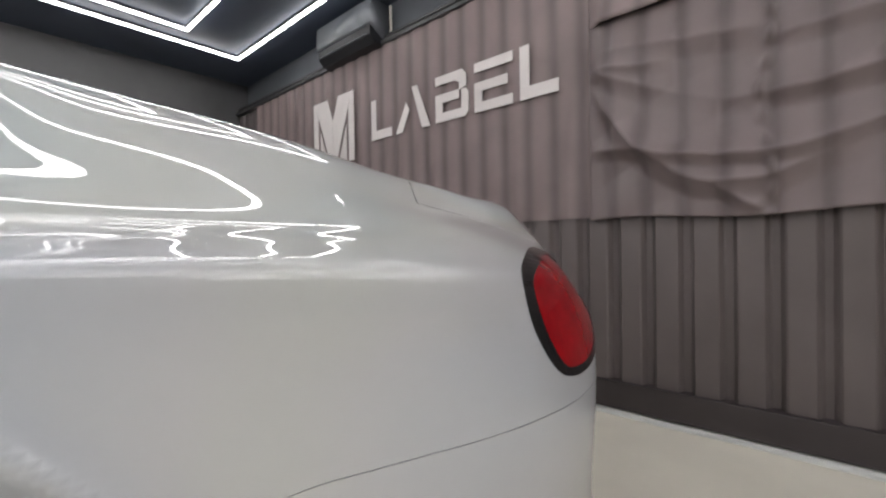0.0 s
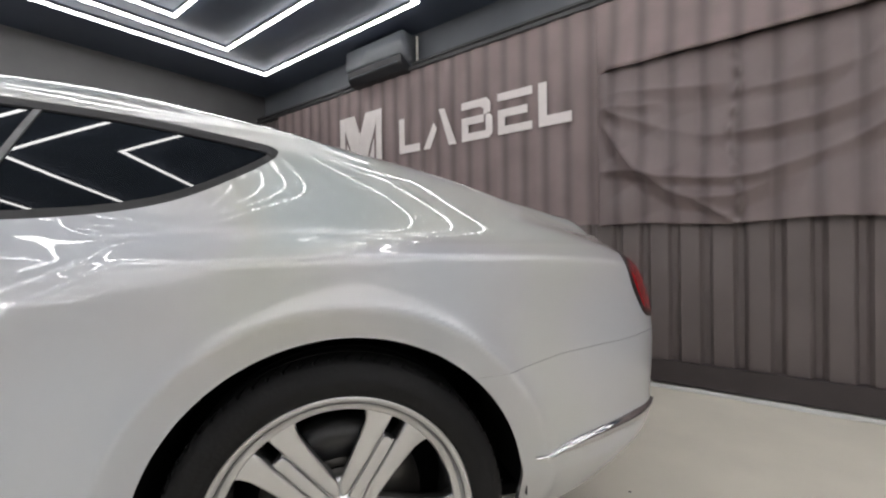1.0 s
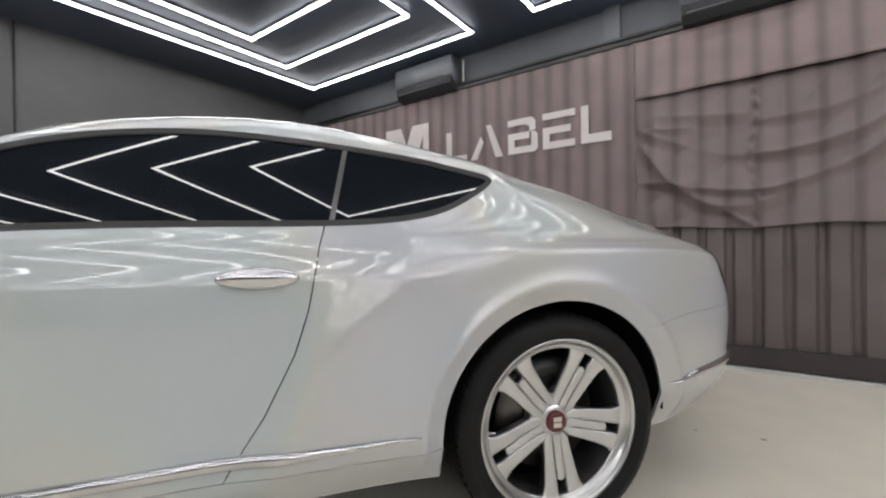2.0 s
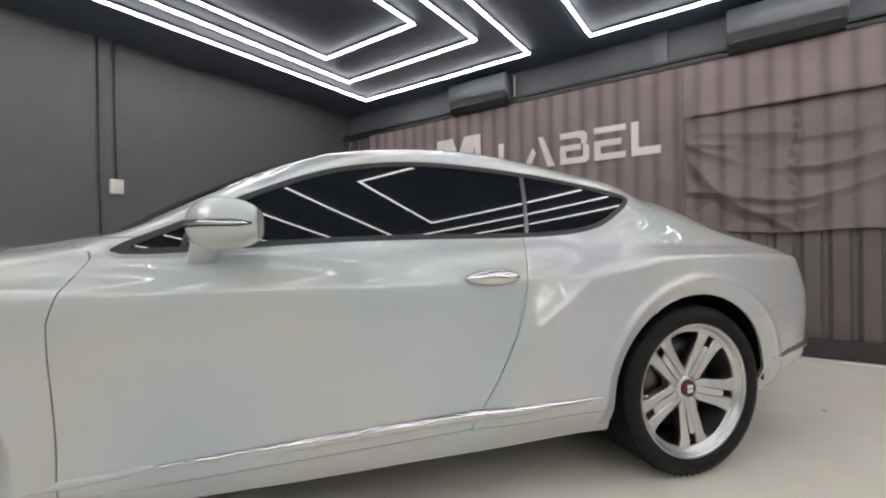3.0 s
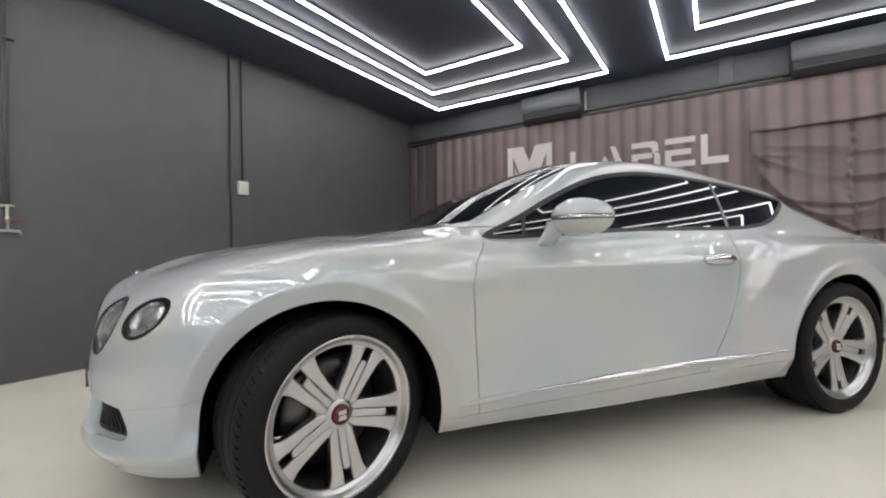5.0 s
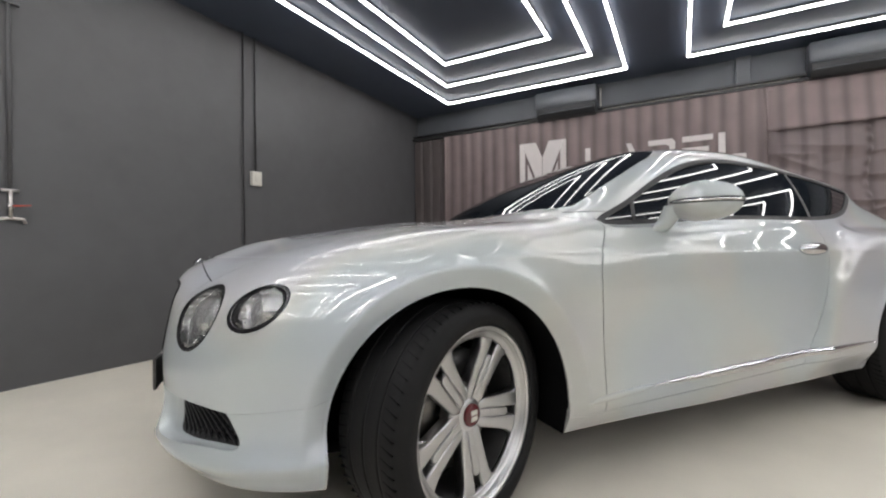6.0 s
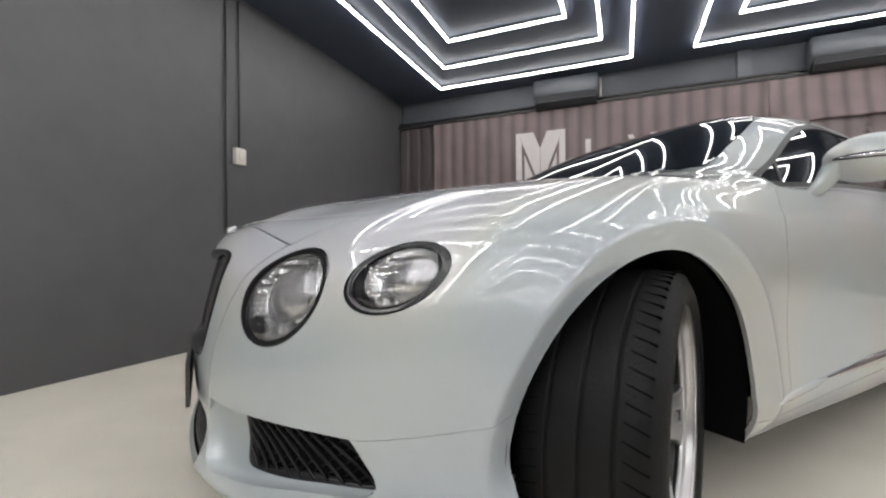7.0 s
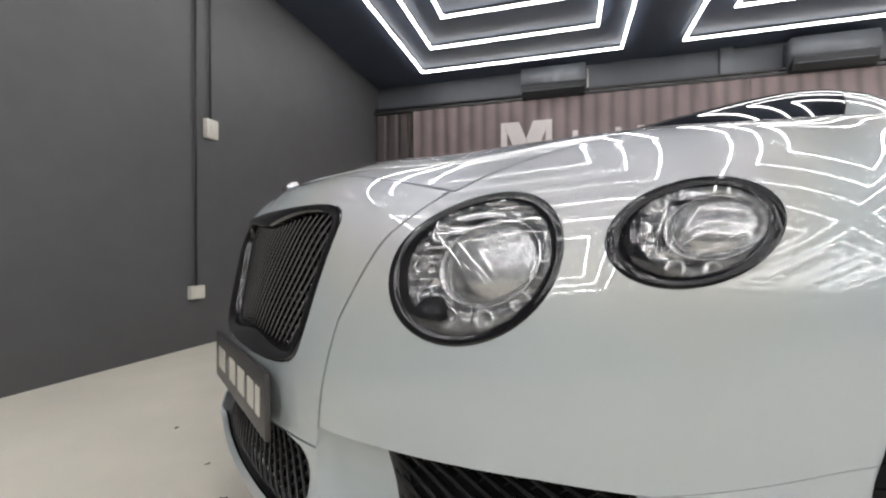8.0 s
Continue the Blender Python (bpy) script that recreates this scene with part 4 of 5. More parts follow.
whole("cowl", [(f_screen, 1, 0.0), (f_hood, -1, 0.004), (lambda v: np.minimum.reduce([v[:, 0] - 2.0, 0.58 - v[:, 1], v[:, 2] - 1.0, 0.035 - f_screen(v)]), 1, 0)], "black cowl under the windscreen", M_black)
whole("rear_window", [(f_back, -1, 0.004)], "dark tinted rear window", M_glass, 0)
panel("inner_shell", [(arch_r, 1, 0.0), (arch_f, 1, 0.0), (f_lamps, 1, -0.002), (f_grille, 1, -0.002), (f_fog, 1, -0.002), (f_intake, 1, -0.002)], M_under, "black inner structure", -0.016, flange=0)


def belly():
    bm = bmesh.new()
    box(bm, -0.62, 3.25, -0.70, 0.70, 0.235, 0.27, 0.01)
    return bm


part("underbody", belly(), M_under, car, "black underbody")


# ---- wheel wells ----
def well(a, y0, y1, lo, hi):
    bm = bmesh.new()
    rows = []
    n = 40
    for k in range(n + 1):
        ang = math.radians(lo + (hi - lo) * k / n)
        r = a[2] + 0.012
        rows.append([bm.verts.new((a[0] + r * math.cos(ang), y, a[1] + r * math.sin(ang))) for y in (y0, (y0 + y1) / 2, y1)])
    for p, q in zip(rows, rows[1:]):
        for i in range(2):
            bm.faces.new((p[i], q[i], q[i + 1], p[i + 1]))
    bm.faces.new([r[0] for r in rows])
    return bm


for a in (AR, AF):
    for s in (1, -1):
        part("wheel_well_wall", boxed((a[0] - 0.40, a[0] + 0.40, min(s * 0.50, s * 0.52), max(s * 0.50, s * 0.52), 0.17, 0.66), bevel=0), M_under, car, "black inner wall of the wheel well", smooth=False)
        part("wheel_arch_liner", well(a, s * 0.52, s * (0.885 if a is AF else 0.90), *((-19, 198) if a is AF else (-14, 181))), M_under, car, "black wheel arch liner")


# ---- wheels ----
RT, RR = 0.363, 0.280


def tyre_mesh():
    prof = [(RR - 0.012, -0.125), (RR + 0.012, -0.137), (RR + 0.03, -0.140), (RT - 0.035, -0.137), (RT - 0.012, -0.126), (RT - 0.003, -0.108)]
    for y in (-0.060, 0.0, 0.060):
        prof += [(RT, y - 0.008), (RT, y - 0.0032), (RT - 0.0008, y - 0.0026), (RT - 0.004, y - 0.0022), (RT - 0.004, y + 0.0022), (RT - 0.0008, y + 0.0026), (RT, y + 0.0032), (RT, y + 0.008)]
    prof += [(RT - 0.003, 0.108), (RT - 0.012, 0.126), (RT - 0.035, 0.137), (RT - 0.045, 0.141), (RR + 0.034, 0.1405), (RR + 0.018, 0.139), (RR + 0.008, 0.134), (RR + 0.003, 0.126), (RR - 0.012, 0.120)]
    return lathe(prof, 120)


def sipe_mesh():
    bm = bmesh.new()
    box(bm, -0.006, 0.0008, -0.026, 0.022, -0.0013, 0.0013)
    return finish(bm, "tread_groove", M_under, False)


SIPE = sipe_mesh()


def sipes(rim):
    """Cross grooves of the tread, thin dark slots let into the shoulders."""
    n = 72
    for k in range(n):
        for y, step, size in ((0.098, 0.5, 1.0), (-0.098, 0.0, 1.0), (0.034, 0.2, 0.45), (-0.03, 0.7, 0.45)):
            a = 2 * math.pi * (k + step) / n
            ob = part("tread_groove", SIPE, None, rim)
            ob.matrix_basis = Matrix.Rotation(-a, 4, "Y") @ Matrix.Translation((RT - 0.0015, y, 0)) @ Matrix.Rotation(-0.34 if y > 0 else 0.2, 4, "X") @ Matrix.Diagonal((1, size, 1, 1))



def spoke_solid(a0):
    """One broad spoke: two legs that part towards the rim, a raised finger between them."""
    legs = []
    for s in (1, -1):
        legs.append([(0.036, s * 0.0150), (0.040, s * 0.030), (0.062, s * 0.044), (0.085, s * 0.0475), (0.12, s * 0.0515), (0.16, s * 0.0565), (0.195, s * 0.0625), (0.215, s * 0.071), (0.228, s * 0.084), (0.240, s * 0.098), (0.250, s * 0.104), (0.250, s * 0.0165), (0.215, s * 0.0155), (0.12, s * 0.0150)])
    finger = [(0.045, -0.0125), (0.12, -0.013), (0.180, -0.0135), (0.188, -0.011), (0.192, 0.0), (0.188, 0.011), (0.180, 0.0135), (0.12, 0.013), (0.045, 0.0125)]
    dish = lambda r: 0.076 + 0.022 * (r / 0.25) ** 1.5

    def solid(poly, lift, deep, bev):
        bm = bmesh.new()
        top = [bm.verts.new((r, dish(r) + lift, t)) for r, t in poly]
        bot = [bm.verts.new((r, dish(r) + lift - deep, t * 0.86)) for r, t in poly]
        n = len(poly)
        fs = [bm.faces.new(top), bm.faces.new(bot[::-1])]
        for i in range(n):
            fs.append(bm.faces.new((top[i], bot[i], bot[(i + 1) % n], top[(i + 1) % n])))
        bmesh.ops.recalc_face_normals(bm, faces=fs)
        te = [e for e in bm.edges if all(w in top for w in e.verts)]
        bmesh.ops.bevel(bm, geom=te, offset=bev, segments=3, affect="EDGES", profile=0.6)
        bmesh.ops.triangulate(bm, faces=[f for f in bm.faces if len(f.verts) > 4])
        bmesh.ops.transform(bm, matrix=Matrix.Rotation(-a0, 4, "Y") @ Matrix.Diagonal((RR / 0.268, 1, RR / 0.268, 1)), verts=bm.verts[:])
        return bm
    return [solid(p, 0.0, 0.045, 0.0075) for p in legs], solid(finger, 0.0005, 0.03, 0.004), solid([(0.045, -0.018), (0.190, -0.019), (0.190, 0.019), (0.045, 0.018)], -0.009, 0.02, 0.001)


def wheel(x, y, turn, spin, side):
    """A wheel with its tyre; side 1 faces left. The rim is the part, the rest hangs on it."""
    m = pose(x, y, RT, 0, 0, turn + (0 if side > 0 else 180))
    rim = part("wheel", lathe([(RR - 0.002, 0.126), (RR + 0.004, 0.128), (RR + 0.005, 0.120), (RR + 0.002, 0.085), (RR - 0.032, 0.080), (RR - 0.035, 0.090), (RR - 0.033, 0.0975), (RR - 0.029, 0.0995), (RR - 0.020, 0.102), (RR - 0.015, 0.108), (RR - 0.010, 0.1225), (RR - 0.002, 0.126)], 96), M_alloy, car, "silver alloy wheel")
    rim.matrix_basis = m
    part("rim_barrel", lathe([(RR + 0.001, 0.10), (RR - 0.02, 0.07), (RR - 0.025, 0.0), (RR - 0.02, -0.09), (RR, -0.125), (RR - 0.006, -0.125), (RR - 0.03, -0.08), (RR - 0.034, 0.05), (RR - 0.03, 0.083)], 72), M_barrel, rim, "inner barrel of the rim, its shade put into a dark colour")
    part("tyre", tyre_mesh(), M_tyre, rim, "black low-profile tyre")
    if side > 0:
        sipes(rim)
    for k in range(5):
        a0 = spin + 2 * math.pi * k / 5
        legs, finger, web = spoke_solid(a0)
        for leg in legs:
            part("spoke", leg, M_alloy, rim)
        part("spoke_rib", finger, M_alloy, rim)
        part("spoke_web", web, M_alloy, rim)
    part("hub", lathe([(0.0, 0.082), (0.040, 0.083), (0.046, 0.081), (0.052, 0.0765), (0.078, 0.0745), (0.086, 0.072), (0.090, 0.064), (0.090, 0.03), (0.0, 0.03)], 48), M_alloy, rim)
    cap = part("centre_cap", lathe([(0.0, 0.098), (0.028, 0.0965), (0.034, 0.094), (0.036, 0.088), (0.036, 0.075)], 40), mat("cap_red", (0.10, 0.015, 0.02), 0.25), rim, "dark red round centre cap")
    bm = bmesh.new()
    for s in (1, -1):
        box(bm, -0.015, 0.015, 0.0965, 0.0995, s * 0.0095 - 0.0075, s * 0.0095 + 0.0075, 0.001)
    part("cap_badge", bm, M_plastic, rim, "pale badge on the cap")
    part("brake_disc", lathe([(0.07, 0.012), (0.185, 0.012), (0.187, 0.0), (0.185, -0.02), (0.07, -0.02)], 64), M_disc, rim)
    part("brake_hat", lathe([(0.0, 0.04), (0.07, 0.038), (0.085, 0.012), (0.085, 0.0)], 40), M_under, rim)
    bm = bmesh.new()
    n = 10
    ring = []
    for k in range(n + 1):
        a = math.radians(60 + 70 * k / n)
        ring.append([bm.verts.new((r * math.cos(a), h, r * math.sin(a))) for r, h in ((0.12, 0.045), (0.20, 0.045), (0.205, -0.03), (0.12, -0.03))])
    for p, q in zip(ring, ring[1:]):
        for i in range(4):
            bm.faces.new((p[i], p[(i + 1) % 4], q[(i + 1) % 4], q[i]))
    bm.faces.new(ring[0])
    bm.faces.new(ring[-1][::-1])
    bmesh.ops.recalc_face_normals(bm, faces=bm.faces[:])
    part("brake_caliper", bm, M_black, rim)
    part("back_plate", lathe([(0.0, -0.06), (RR - 0.03, -0.06), (RR - 0.03, -0.07), (0.0, -0.07)], 40), M_under, rim)
    part("valve", tube([(RR - 0.03, 0.10, 0.0), (RR - 0.052, 0.112, 0.0)], 0.004), M_chrome, rim)
    return rim


wheel(0.0, 0.805, 0, math.radians(49), 1)
wheel(0.0, -0.805, 0, 0.3, -1)
wheel(2.76, 0.812, 25, math.radians(48), 1)
wheel(2.76, -0.812, 25, 0.3, -1)


# ---- trims that follow the flank ----
def flank_strip(name, path, width, proud, material, parent, label="", n=60, ends=0.3):
    """A strip along (x, z) points on the left flank, rounded across, tapering at its ends; mirrored for the right."""
    p = np.array(path, float)
    t = np.concatenate([[0], np.cumsum(np.hypot(*np.diff(p, axis=0).T))])
    q = spline(t, p)(np.linspace(0, t[-1], n))
    for s in (1, -1):
        bm = bmesh.new()
        rows = []
        for i, (x, z) in enumerate(q):
            k = min(1.0, min(i, n - 1 - i) / (n * ends) + 0.12) if ends else 1.0
            row = []
            for c, h in ((-0.5, -0.3), (-0.42, 0.6), (-0.2, 1.0), (0.2, 1.0), (0.42, 0.6), (0.5, -0.3)):
                pt, nr = on_side(x, z + c * width * k)
                w = pt + nr * proud * h * (0.5 + 0.5 * k)
                row.append(bm.verts.new((w.x, w.y * s, w.z)))
            rows.append(row)
        for a, b in zip(rows, rows[1:]):
            for i in range(5):
                bm.faces.new((a[i], a[i + 1], b[i + 1], b[i]))
        bmesh.ops.recalc_face_normals(bm, faces=bm.faces[:])
        part(name, bm, material, parent, label)


flank_strip("sill_strip", [(1.98, 0.372), (1.5, 0.376), (1.0, 0.388), (0.475, 0.402)], 0.036, 0.016, M_chrome, car, "polished chrome strip along the sill")
flank_strip("sill_strip_front", [(2.30, 0.350), (2.1, 0.362), (1.95, 0.372)], 0.026, 0.008, M_paint, car, "body-coloured front end of the sill strip")
flank_strip("bumper_strip", [(-0.44, 0.462), (-0.55, 0.475), (-0.72, 0.490), (-0.90, 0.495)], 0.030, 0.014, M_chrome, car, "chrome strip on the rear bumper")

# ---- lamps, grille and other fittings of the car ----
def dish(cy, cz, rings, n=48, s=1):
    """Rings of (radius, depth behind the skin) round a lamp centre on the nose, following the skin's shape."""
    bm = bmesh.new()
    rows = []
    for r, d in rings:
        row = []
        for k in range(n):
            a = 2 * math.pi * k / n
            y, z = cy + r * math.cos(a), cz + r * math.sin(a)
            p, _ = on_front(y, z)
            row.append(bm.verts.new((p.x - d, s * y, z)))
        rows.append(row)
    for a, b in zip(rows, rows[1:]):
        for k in range(n):
            bm.faces.new((a[k], a[(k + 1) % n], b[(k + 1) % n], b[k]))
    bmesh.ops.recalc_face_normals(bm, faces=bm.faces[:])
    return bm


for s in (1, -1):
    for cy, cz, r in LAMPS:
        big = r > 0.09
        lamp = part("headlight", dish(cy, cz, [(r + 0.001, 0.001), (r - 0.003, -0.002), (r - 0.010, 0.001), (r - 0.017, 0.008), (r - 0.019, 0.024)], s=s), M_gloss, car, "round headlight with a black bezel")
        part("reflector", dish(cy, cz, [(r - 0.017, 0.014), (r * 0.80, 0.026), (r * 0.66, 0.034), (r * 0.52, 0.038), (r * 0.5, 0.05), (r * 0.3, 0.062), (0.002, 0.066)], s=s), M_reflector, lamp, "bright faceted reflector")
        oy = cy + 0.12 * r
        part("lamp_ring", dish(oy, cz, [(r * 0.56, 0.034), (r * 0.555, 0.022), (r * 0.525, 0.021), (r * 0.50, 0.034)], s=s), M_satin, lamp)
        part("projector", dish(oy, cz, [(r * 0.50, 0.036), (r * 0.40, 0.028), (r * 0.2, 0.022), (0.001, 0.020)], s=s), M_projector, lamp, "round projector glass")
        for k in range(7):
            a = math.radians(150 + 34 * k)
            rr = r * 0.70
            part("reflector_cup", dish(cy + rr * math.cos(a), cz + rr * math.sin(a), [(r * 0.13, 0.026), (r * 0.11, 0.022), (r * 0.07, 0.030), (0.001, 0.034)], 16, s), M_satin, lamp)
        if big:
            part("washer_cover", dish(cy - 0.36 * r, cz - 0.62 * r, [(0.021, 0.016), (0.020, 0.010), (0.012, 0.006), (0.001, 0.005)], 24, s), M_gloss, lamp, "small round dark cover")
        lens = part("lens", dish(cy, cz, [(r - 0.013, 0.003), (r * 0.8, -0.0005), (r * 0.6, -0.0045), (r * 0.4, -0.0073), (r * 0.2, -0.009), (0.001, -0.0095)], s=s), M_lens, lamp, "clear glass lens")
        lens.visible_shadow = False


def crossbars(outline, pitch, bend, deep, r, surface=None):
    """Two sets of slanting wires that cross inside an outline on the nose."""
    bm = bmesh.new()
    ys, zs = [p[0] for p in outline], [p[1] for p in outline]
    cy, cz = (min(ys) + max(ys)) / 2, (min(zs) + max(zs)) / 2
    reach = math.hypot(max(ys) - min(ys), max(zs) - min(zs)) / 2
    for k, ang in enumerate(bend):
        c, s = math.cos(ang), math.sin(ang)
        m = int(reach / pitch)
        for i in range(-m, m + 1):
            q = np.linspace(-reach, reach, 121)
            y, z = cy + q * c - i * pitch * s, cz + q * s + i * pitch * c
            ok = poly_distance(y, z, outline) < -0.001
            run = []
            for a, b, o in zip(y, z, ok):
                if o:
                    x = surface(a) if surface else on_front(a, b)[0].x
                    run.append((float(x) - deep - 0.004 * k, a, b))
                if run and (not o or (a == y[-1] and b == z[-1])):
                    if len(run) > 3:
                        tube(run[::3] + [run[-1]] if len(run) % 3 != 1 else run[::3], r, 5, bm)
                    run = []
    return bm


def rim_ring(outline, rings, s=1):
    """A frame round an outline on the nose: rings of (shrink, depth)."""
    bm = bmesh.new()
    cy = sum(p[0] for p in outline) / len(outline)
    cz = sum(p[1] for p in outline) / len(outline)
    rows = []
    for shrink, d in rings:
        row = []
        for y, z in outline:
            l = math.hypot(y - cy, z - cz)
            y, z = y + (cy - y) * shrink / l, z + (cz - z) * shrink / l
            p, _ = on_front(y, z)
            row.append(bm.verts.new((p.x - d, s * y, z)))
        rows.append(row)
    n = len(outline)
    for a, b in zip(rows, rows[1:]):
        for k in range(n):
            bm.faces.new((a[k], a[(k + 1) % n], b[(k + 1) % n], b[k]))
    bmesh.ops.recalc_face_normals(bm, faces=bm.faces[:])
    return bm


def backing(outline, deep, s=1):
    bm = bmesh.new()
    vs = [bm.verts.new((on_front(y, z)[0].x - deep, s * y, z)) for y, z in outline]
    bm.faces.new(vs)
    bmesh.ops.triangulate(bm, faces=bm.faces[:])
    return bm


grille = part("grille", rim_ring(GRILLE, [(-0.003, 0.001), (0.003, -0.003), (0.012, -0.003), (0.026, 0.006), (0.034, 0.022), (0.036, 0.045)]), M_gloss, car, "upright radiator grille with black mesh")
part("grille_mesh", crossbars(GRILLE, 0.0178, (0.95, -0.95), 0.030, 0.0042), mat("black_chrome", (0.11, 0.11, 0.115), 0.10, 1.0), grille, "black diamond mesh")
part("grille_back", backing(GRILLE, 0.06), M_under, grille)
for s in (1, -1):
    # a painted funnel leads from the opening in the bumper to the black insert
    bm = bmesh.new()
    rows = [[bm.verts.new((on_front(y, z)[0].x, s * y, z)) for y, z in FOG]]
    for k, deep in ((0.02, 0.012), (0.09, 0.034), (0.5, 0.038), (1.0, 0.042)):
        rows.append([bm.verts.new((on_front(*a)[0].x * (1 - k) + on_front(*b)[0].x * k - deep, s * (a[0] * (1 - k) + b[0] * k), a[1] * (1 - k) + b[1] * k)) for a, b in zip(FOG, FOG_INSERT)])
    for a, b in zip(rows, rows[1:]):
        for k in range(len(FOG)):
            bm.faces.new((a[k], a[(k + 1) % len(FOG)], b[(k + 1) % len(FOG)], b[k]))
    bmesh.ops.recalc_face_normals(bm, faces=bm.faces[:])
    vent = part("fog_vent", bm, M_paint, car, "white-edged corner air intake with black mesh")
    for name, turn, pitch, deep, thick in (("vent_slats", -0.66, 0.0185, 0.042, 0.0042), ("vent_mesh", 0.75, 0.0185, 0.047, 0.0020)):
        bm = crossbars(FOG_INSERT, pitch, (turn,), deep, thick)
        if s < 0:
            bmesh.ops.transform(bm, matrix=Matrix.Diagonal((1, -1, 1, 1)), verts=bm.verts[:])
        part(name, bm, M_mesh, vent, "black slanting mesh")
    part("vent_frame", rim_ring(FOG_INSERT, [(-0.002, 0.040), (0.010, 0.039), (0.013, 0.043), (0.014, 0.052)], s), M_black, vent, "black plastic rim of the vent")
    part("vent_back", backing(FOG_INSERT, 0.054, s), M_under, vent)
intake = part("lower_intake", rim_ring(INTAKE, [(-0.002, 0.0), (0.006, 0.012), (0.012, 0.05)]), M_black, car, "black lower air intake")
part("intake_mesh", crossbars(INTAKE, 0.020, (-0.75, 0.75), 0.035, 0.0034), M_black, intake)
part("intake_back", backing(INTAKE, 0.055), M_under, intake)

# number plate with pale bars
plate = part("number_plate", boxed((3.698, 3.708, -0.25, 0.25, 0.383, 0.496), bevel=0.003), M_plate, car, "dark grey plate with pale bars")
for y0, y1 in ((-0.2, -0.12), (-0.06, 0.0), (0.03, 0.09), (0.12, 0.17), (0.185, 0.215)):
    part("plate_bar", boxed((3.708, 3.7095, y0, y1, 0.415, 0.465), bevel=0), M_plastic, plate, "pale bar", smooth=False)

# emblem on the nose
part("bonnet_emblem", lathe([(0.0, 0.008), (0.010, 0.007), (0.018, 0.003), (0.020, -0.004)], 24, "z"), M_satin, car, "chrome bonnet emblem").matrix_basis = pose(3.592, 0, 0.849, 0, 32, 0)

# door handles, mirrors
for s, door in zip((1, -1), doors):
    p, nrm = on_side(0.910, 0.872)
    bm = bmesh.new()
    bmesh.ops.create_uvsphere(bm, u_segments=32, v_segments=16, radius=1)
    for v in bm.verts:
        x, y, z = v.co
        v.co = (math.copysign(abs(x) ** 0.85, x) * 0.108, y * 0.026, z * 0.031 * (1 - 0.15 * x * x))
    h = part("door_handle", bm, M_chrome, door, "polished chrome door handle")
    h.matrix_basis = pose(p.x, s * (p.y + 0.010), p.z, s * -12, 0, 0)
    bm = bmesh.new()
    bmesh.ops.create_uvsphere(bm, u_segments=32, v_segments=12, radius=1)
    for v in bm.verts:
        v.co = (v.co.x * 0.088, v.co.y * 0.0246, v.co.z * 0.0032 - 0.005)
    part("handle_slot", bm, M_gloss, door, "dark slot in the handle").matrix_basis = h.matrix_basis
    bm = bmesh.new()
    bmesh.ops.create_uvsphere(bm, u_segments=32, v_segments=16, radius=1)
    for v in bm.verts:
        v.co = (v.co.x * 0.098, v.co.y * 0.010, v.co.z * 0.034)
    part("handle_recess", bm, M_gloss, door, "dark recess behind the handle").matrix_basis = pose(p.x, s * (p.y - 0.002), p.z - 0.008, s * -12, 0, 0)


def mirror_point(x, y, z):
    """A unit sphere drawn out into the mirror's housing: rounded ahead, longer and cut flat behind."""
    full = max(1 - min(x, 0) ** 2, 0.05) ** -0.08
    sq = lambda q: math.copysign(abs(q) ** 0.97, q)
    xx = x * 0.088 * (1 - 0.12 * y) if x > 0 else max(-0.86, x) * 0.128
    return xx - 0.03 * max(0, y), sq(y) * 0.120 * full, sq(z) * 0.074 * full * (1 + 0.08 * y) - (0.006 * (1 - y) if z < 0 else 0)


def mirror_shell(s):
    bm = bmesh.new()
    bmesh.ops.create_uvsphere(bm, u_segments=56, v_segments=32, radius=1)
    for v in bm.verts:
        v.co = mirror_point(*v.co)
    bmesh.ops.transform(bm, matrix=Matrix.Diagonal((1, s, 1, 1)), verts=bm.verts[:])
    if s < 0:
        bmesh.ops.reverse_faces(bm, faces=bm.faces[:])
    return bm


def mirror_band(s, first, last, half, proud):
    """A strip round the housing's middle, from angle to angle, standing slightly proud of it."""
    bm = bmesh.new()
    rows = []
    for k in range(33):
        a = math.radians(first + (last - first) * k / 32)
        wide = half * min(1, 0.35 + 5 * min(k, 32 - k) / 32)
        row = []
        for dz, g in ((-1, -0.01), (-0.7, proud), (0.7, proud), (1, -0.01)):
            xx, yy = mirror_point(math.cos(a), math.sin(a), 0.0)[:2]
            row.append(bm.verts.new((xx * (1 + g), s * yy * (1 + g), dz * wide - 0.004)))
        rows.append(row)
    for p, q in zip(rows, rows[1:]):
        for i in range(3):
            bm.faces.new((p[i], p[i + 1], q[i + 1], q[i]))
    bmesh.ops.recalc_face_normals(bm, faces=bm.faces[:])
    return bm


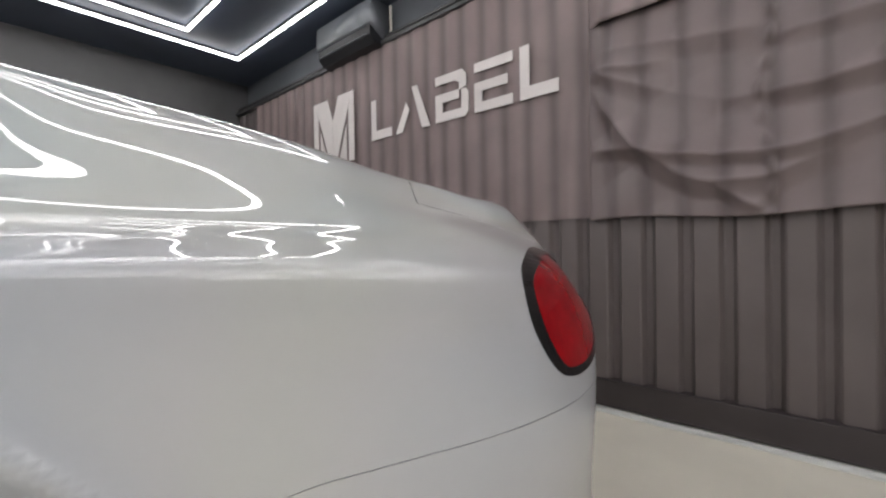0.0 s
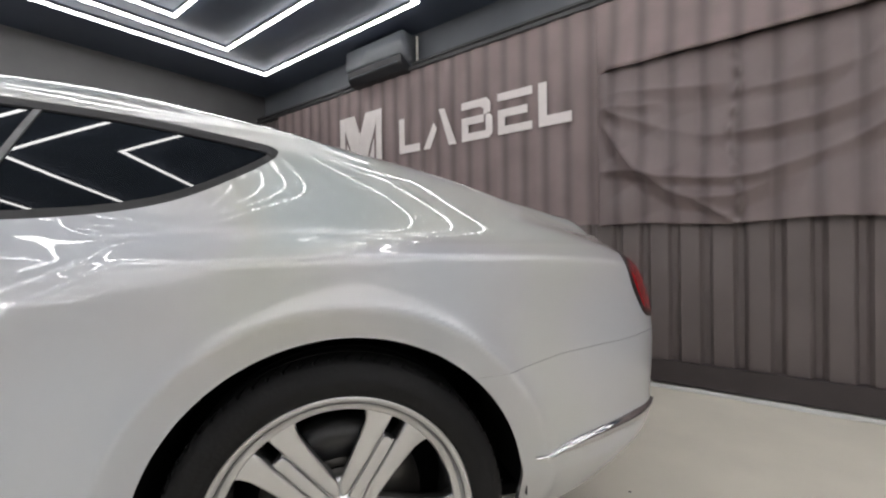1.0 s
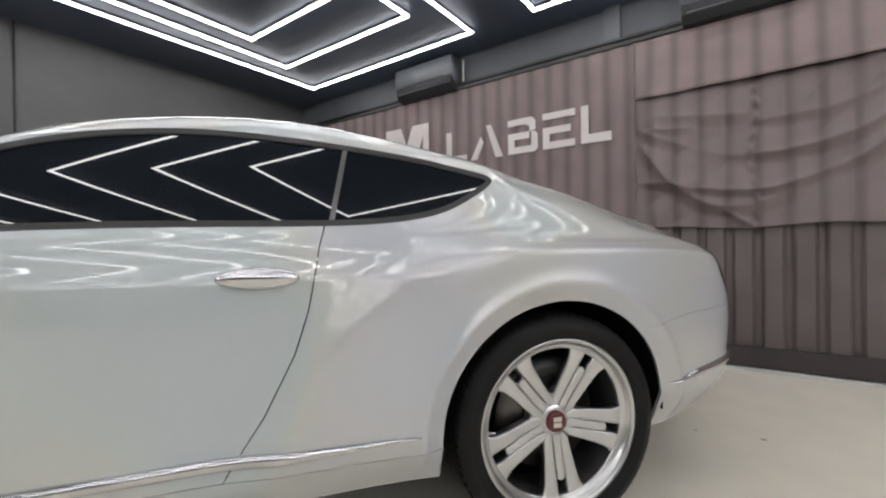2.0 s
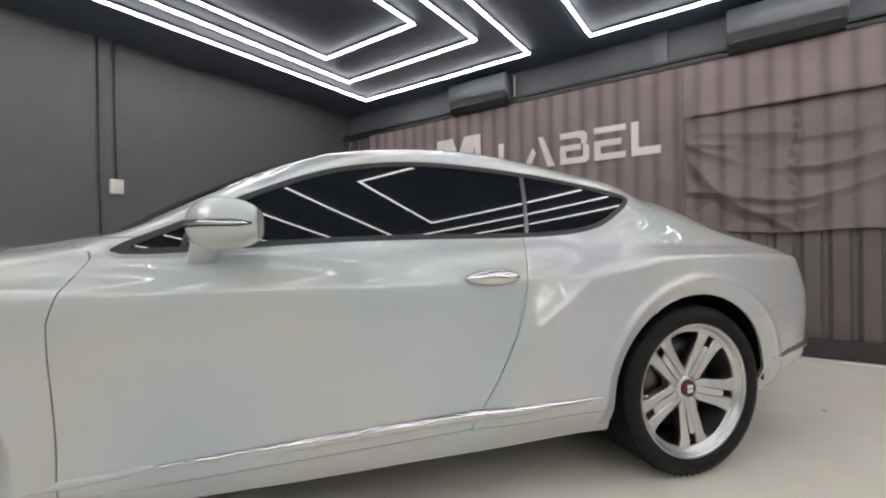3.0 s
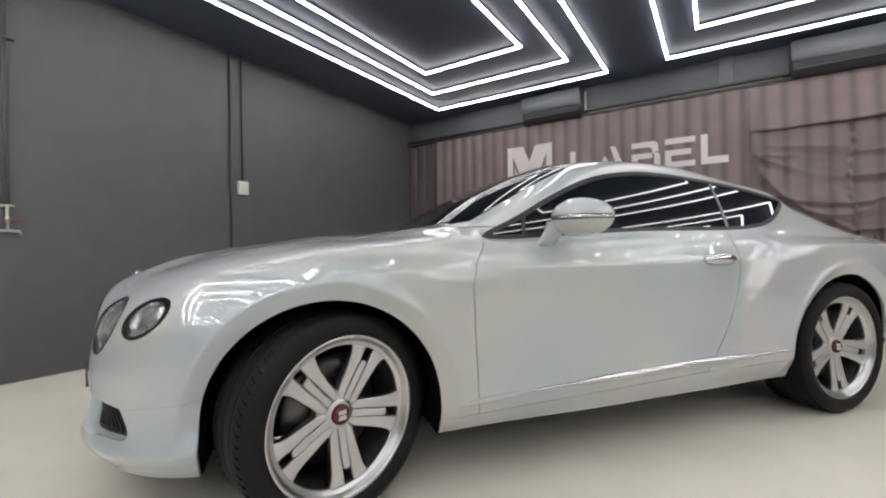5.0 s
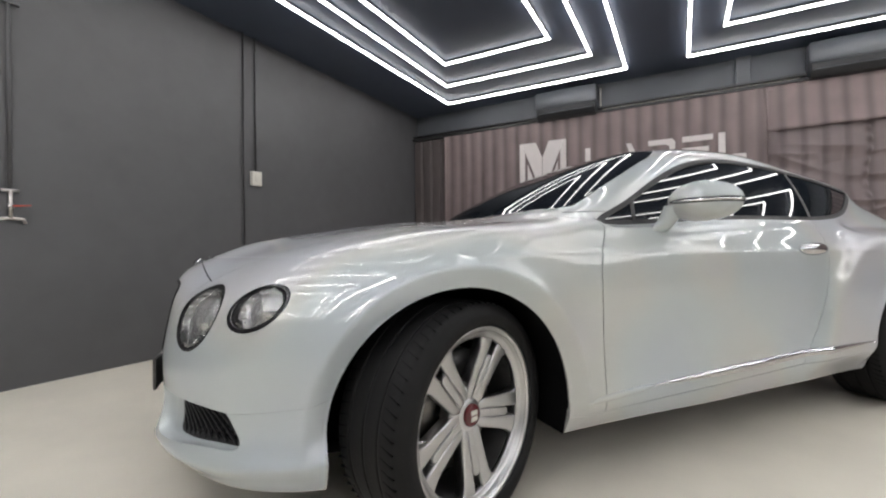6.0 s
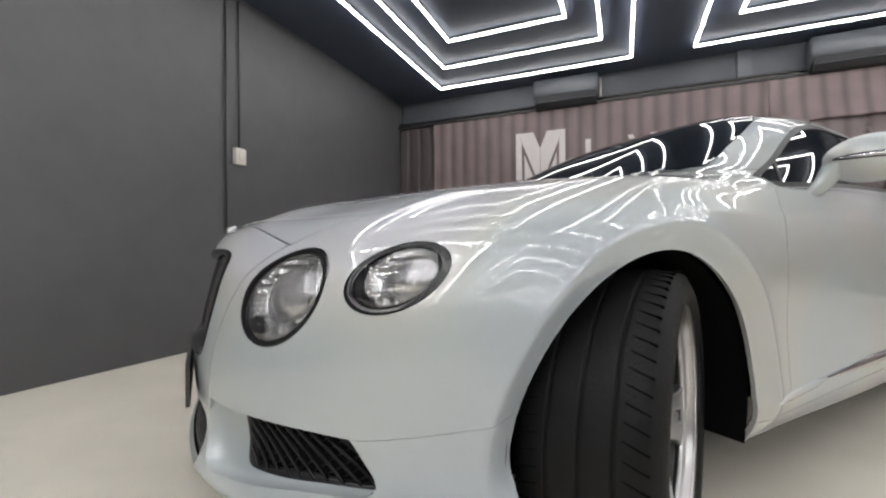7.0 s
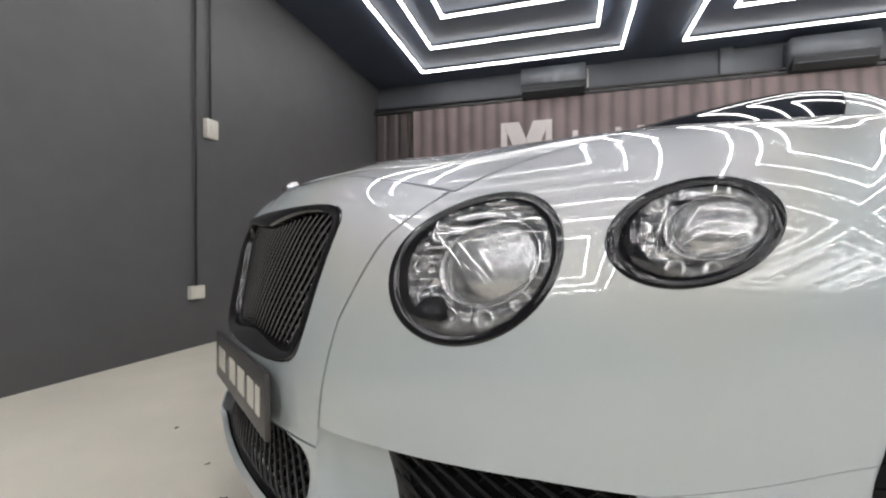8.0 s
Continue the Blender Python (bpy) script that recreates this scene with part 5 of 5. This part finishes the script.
for s in (1, -1):
    mirror = part("door_mirror", mirror_shell(s), M_paint, car, "white door mirror on a curved stalk")
    mirror.matrix_basis = pose(1.793, s * 0.985, 1.066, 0, 0, s * -8)
    bm = bmesh.new()
    rows = []
    for k in range(9):
        u = k / 8
        cx, cy, cz = 1.875 - 0.045 * u, 0.845 + 0.07 * u, 0.945 + 0.105 * u ** 1.6
        a, b = 0.052 - 0.008 * math.sin(u * 3.1), 0.020 + 0.016 * u
        rows.append([bm.verts.new((cx + a * math.cos(q * math.pi / 10), s * (cy + b * math.sin(q * math.pi / 10)), cz)) for q in range(20)])
    for p, q in zip(rows, rows[1:]):
        for k in range(20):
            bm.faces.new((p[k], p[(k + 1) % 20], q[(k + 1) % 20], q[k]))
    bmesh.ops.recalc_face_normals(bm, faces=bm.faces[:])
    stalk = part("mirror_stalk", bm, M_paint, car)
    part("strip_frame", mirror_band(s, -28, 138, 0.0105, 0.012), M_gloss, mirror, "dark frame of the indicator")
    part("indicator_strip", mirror_band(s, -20, 132, 0.0062, 0.020), M_satin, mirror, "slim grey indicator strip")

# tail lamps
for s in (1, -1):
    tail = part("tail_lamp", sheet_mesh("tail_lamp", cut((f_tail, -1, 0.0), (lambda v: -f_tail(v) - 0.013, -1, 0.0)), M_gloss, s, 0.002, 0.02), None, car, "red oval tail lamp in a black frame")
    part("red_lens", sheet_mesh("red_lens", cut((f_tail, -1, 0.0125)), M_red, s, 0.001, 0.01), None, tail, "red lens")


# ---- small things on the grey wall and the floor ----
def conduit(name, points, r, label, material=M_pipe):
    return tagged(new(name, finish(tube(points, r), name, material)), label, "conduit")


conduit("conduit", [(XL + 0.02, -0.82, H), (XL + 0.02, -0.82, 0.44)], 0.009, "dark painted conduit down the grey wall")
conduit("conduit", [(XL + 0.02, -0.685, H), (XL + 0.02, -0.685, 1.70)], 0.009, "dark painted conduit down to the switch")
sw = thing("wall_switch", pose(XL, -0.685, 1.60), "cream plastic switch on the grey wall", "switch")
part("case", boxed((0.0, 0.045, -0.055, 0.055, -0.04, 0.105), bevel=0.006), M_plastic, sw)
part("rocker", boxed((0.045, 0.052, -0.025, 0.025, 0.0, 0.065), bevel=0.003), M_plastic, sw)
so = thing("wall_socket", pose(XL, -0.82, 0.40), "white plastic socket at the foot of a conduit", "socket")
part("case", boxed((0.0, 0.04, -0.06, 0.06, -0.045, 0.05), bevel=0.006), M_plastic, so)
part("face", boxed((0.04, 0.046, -0.045, 0.045, -0.03, 0.035), bevel=0.003), M_plastic, so)
conduit("water_pipe", [(XL + 0.02, -2.53, H), (XL + 0.02, -2.53, 1.30)], 0.012, "wall-coloured water pipe down the grey wall", M_wall)
tap = thing("wall_tap", pose(XL + 0.03, -2.53, 1.10), "metal wall tap with a red lever", "tap")
part("stem", tube([(0, 0, 0.02), (0, 0, 0.20)], 0.011), M_brass, tap)
part("tee", tube([(0.0, -0.042, 0.20), (0.0, 0.042, 0.20)], 0.010), M_brass, tap)
part("collar", tube([(0, 0, 0.085), (0, 0, 0.115)], 0.016), M_brass, tap)
part("outlet", tube([(0.0, -0.072, -0.01), (0.0, -0.062, 0.015), (0.0, 0.0, 0.02), (0.0, 0.062, 0.015), (0.0, 0.072, -0.01)], 0.011), M_brass, tap)
part("lever", tube([(0.01, 0.0, 0.10), (0.03, 0.04, 0.102), (0.03, 0.09, 0.108)], 0.005), M_redplastic, tap, "red lever")
clamp = tagged(new("pipe_clamp", finish(boxed((XL, XL + 0.035, -2.565, -2.475, 2.52, 2.545), bevel=0.004), "clamp", M_wall)), "wall-coloured clamp on the water pipe", "clamp")

for x, y, r, turn in ((-0.073, 0.954, 0.014, 10), (-0.35, 0.9, 0.008, 60), (-3.9, -2.35, 0.012, 20), (-4.1, -2.2, 0.010, 75), (-4.45, -2.0, 0.014, 120), (-3.2, -3.0, 0.008, 0), (0.25, -0.4, 0.01, 40), (0.75, 0.55, 0.007, 15), (-0.6, -1.9, 0.006, 80), (-1.3, -2.6, 0.007, 140), (-4.8, -1.2, 0.008, 35), (-4.2, -3.1, 0.006, 95)):
    bm = bmesh.new()
    vs = [bm.verts.new((r * q * math.cos(a), r * 0.5 * q * math.sin(a), 0.002 + 0.003 * (k % 2))) for k, (a, q) in enumerate((a * math.pi / 4, 0.7 + 0.5 * random.random()) for a in range(8))]
    top = bm.verts.new((0, 0, 0.005))
    for k in range(8):
        bm.faces.new((vs[k], vs[(k + 1) % 8], top))
    d = new("dry_leaf", finish(bm, "dry_leaf", M_debris))
    d.matrix_world = pose(x, y, 0, 0, 0, turn)
    tagged(d, "small dark scrap of dry leaf on the floor", "leaf", "scraps on the floor")
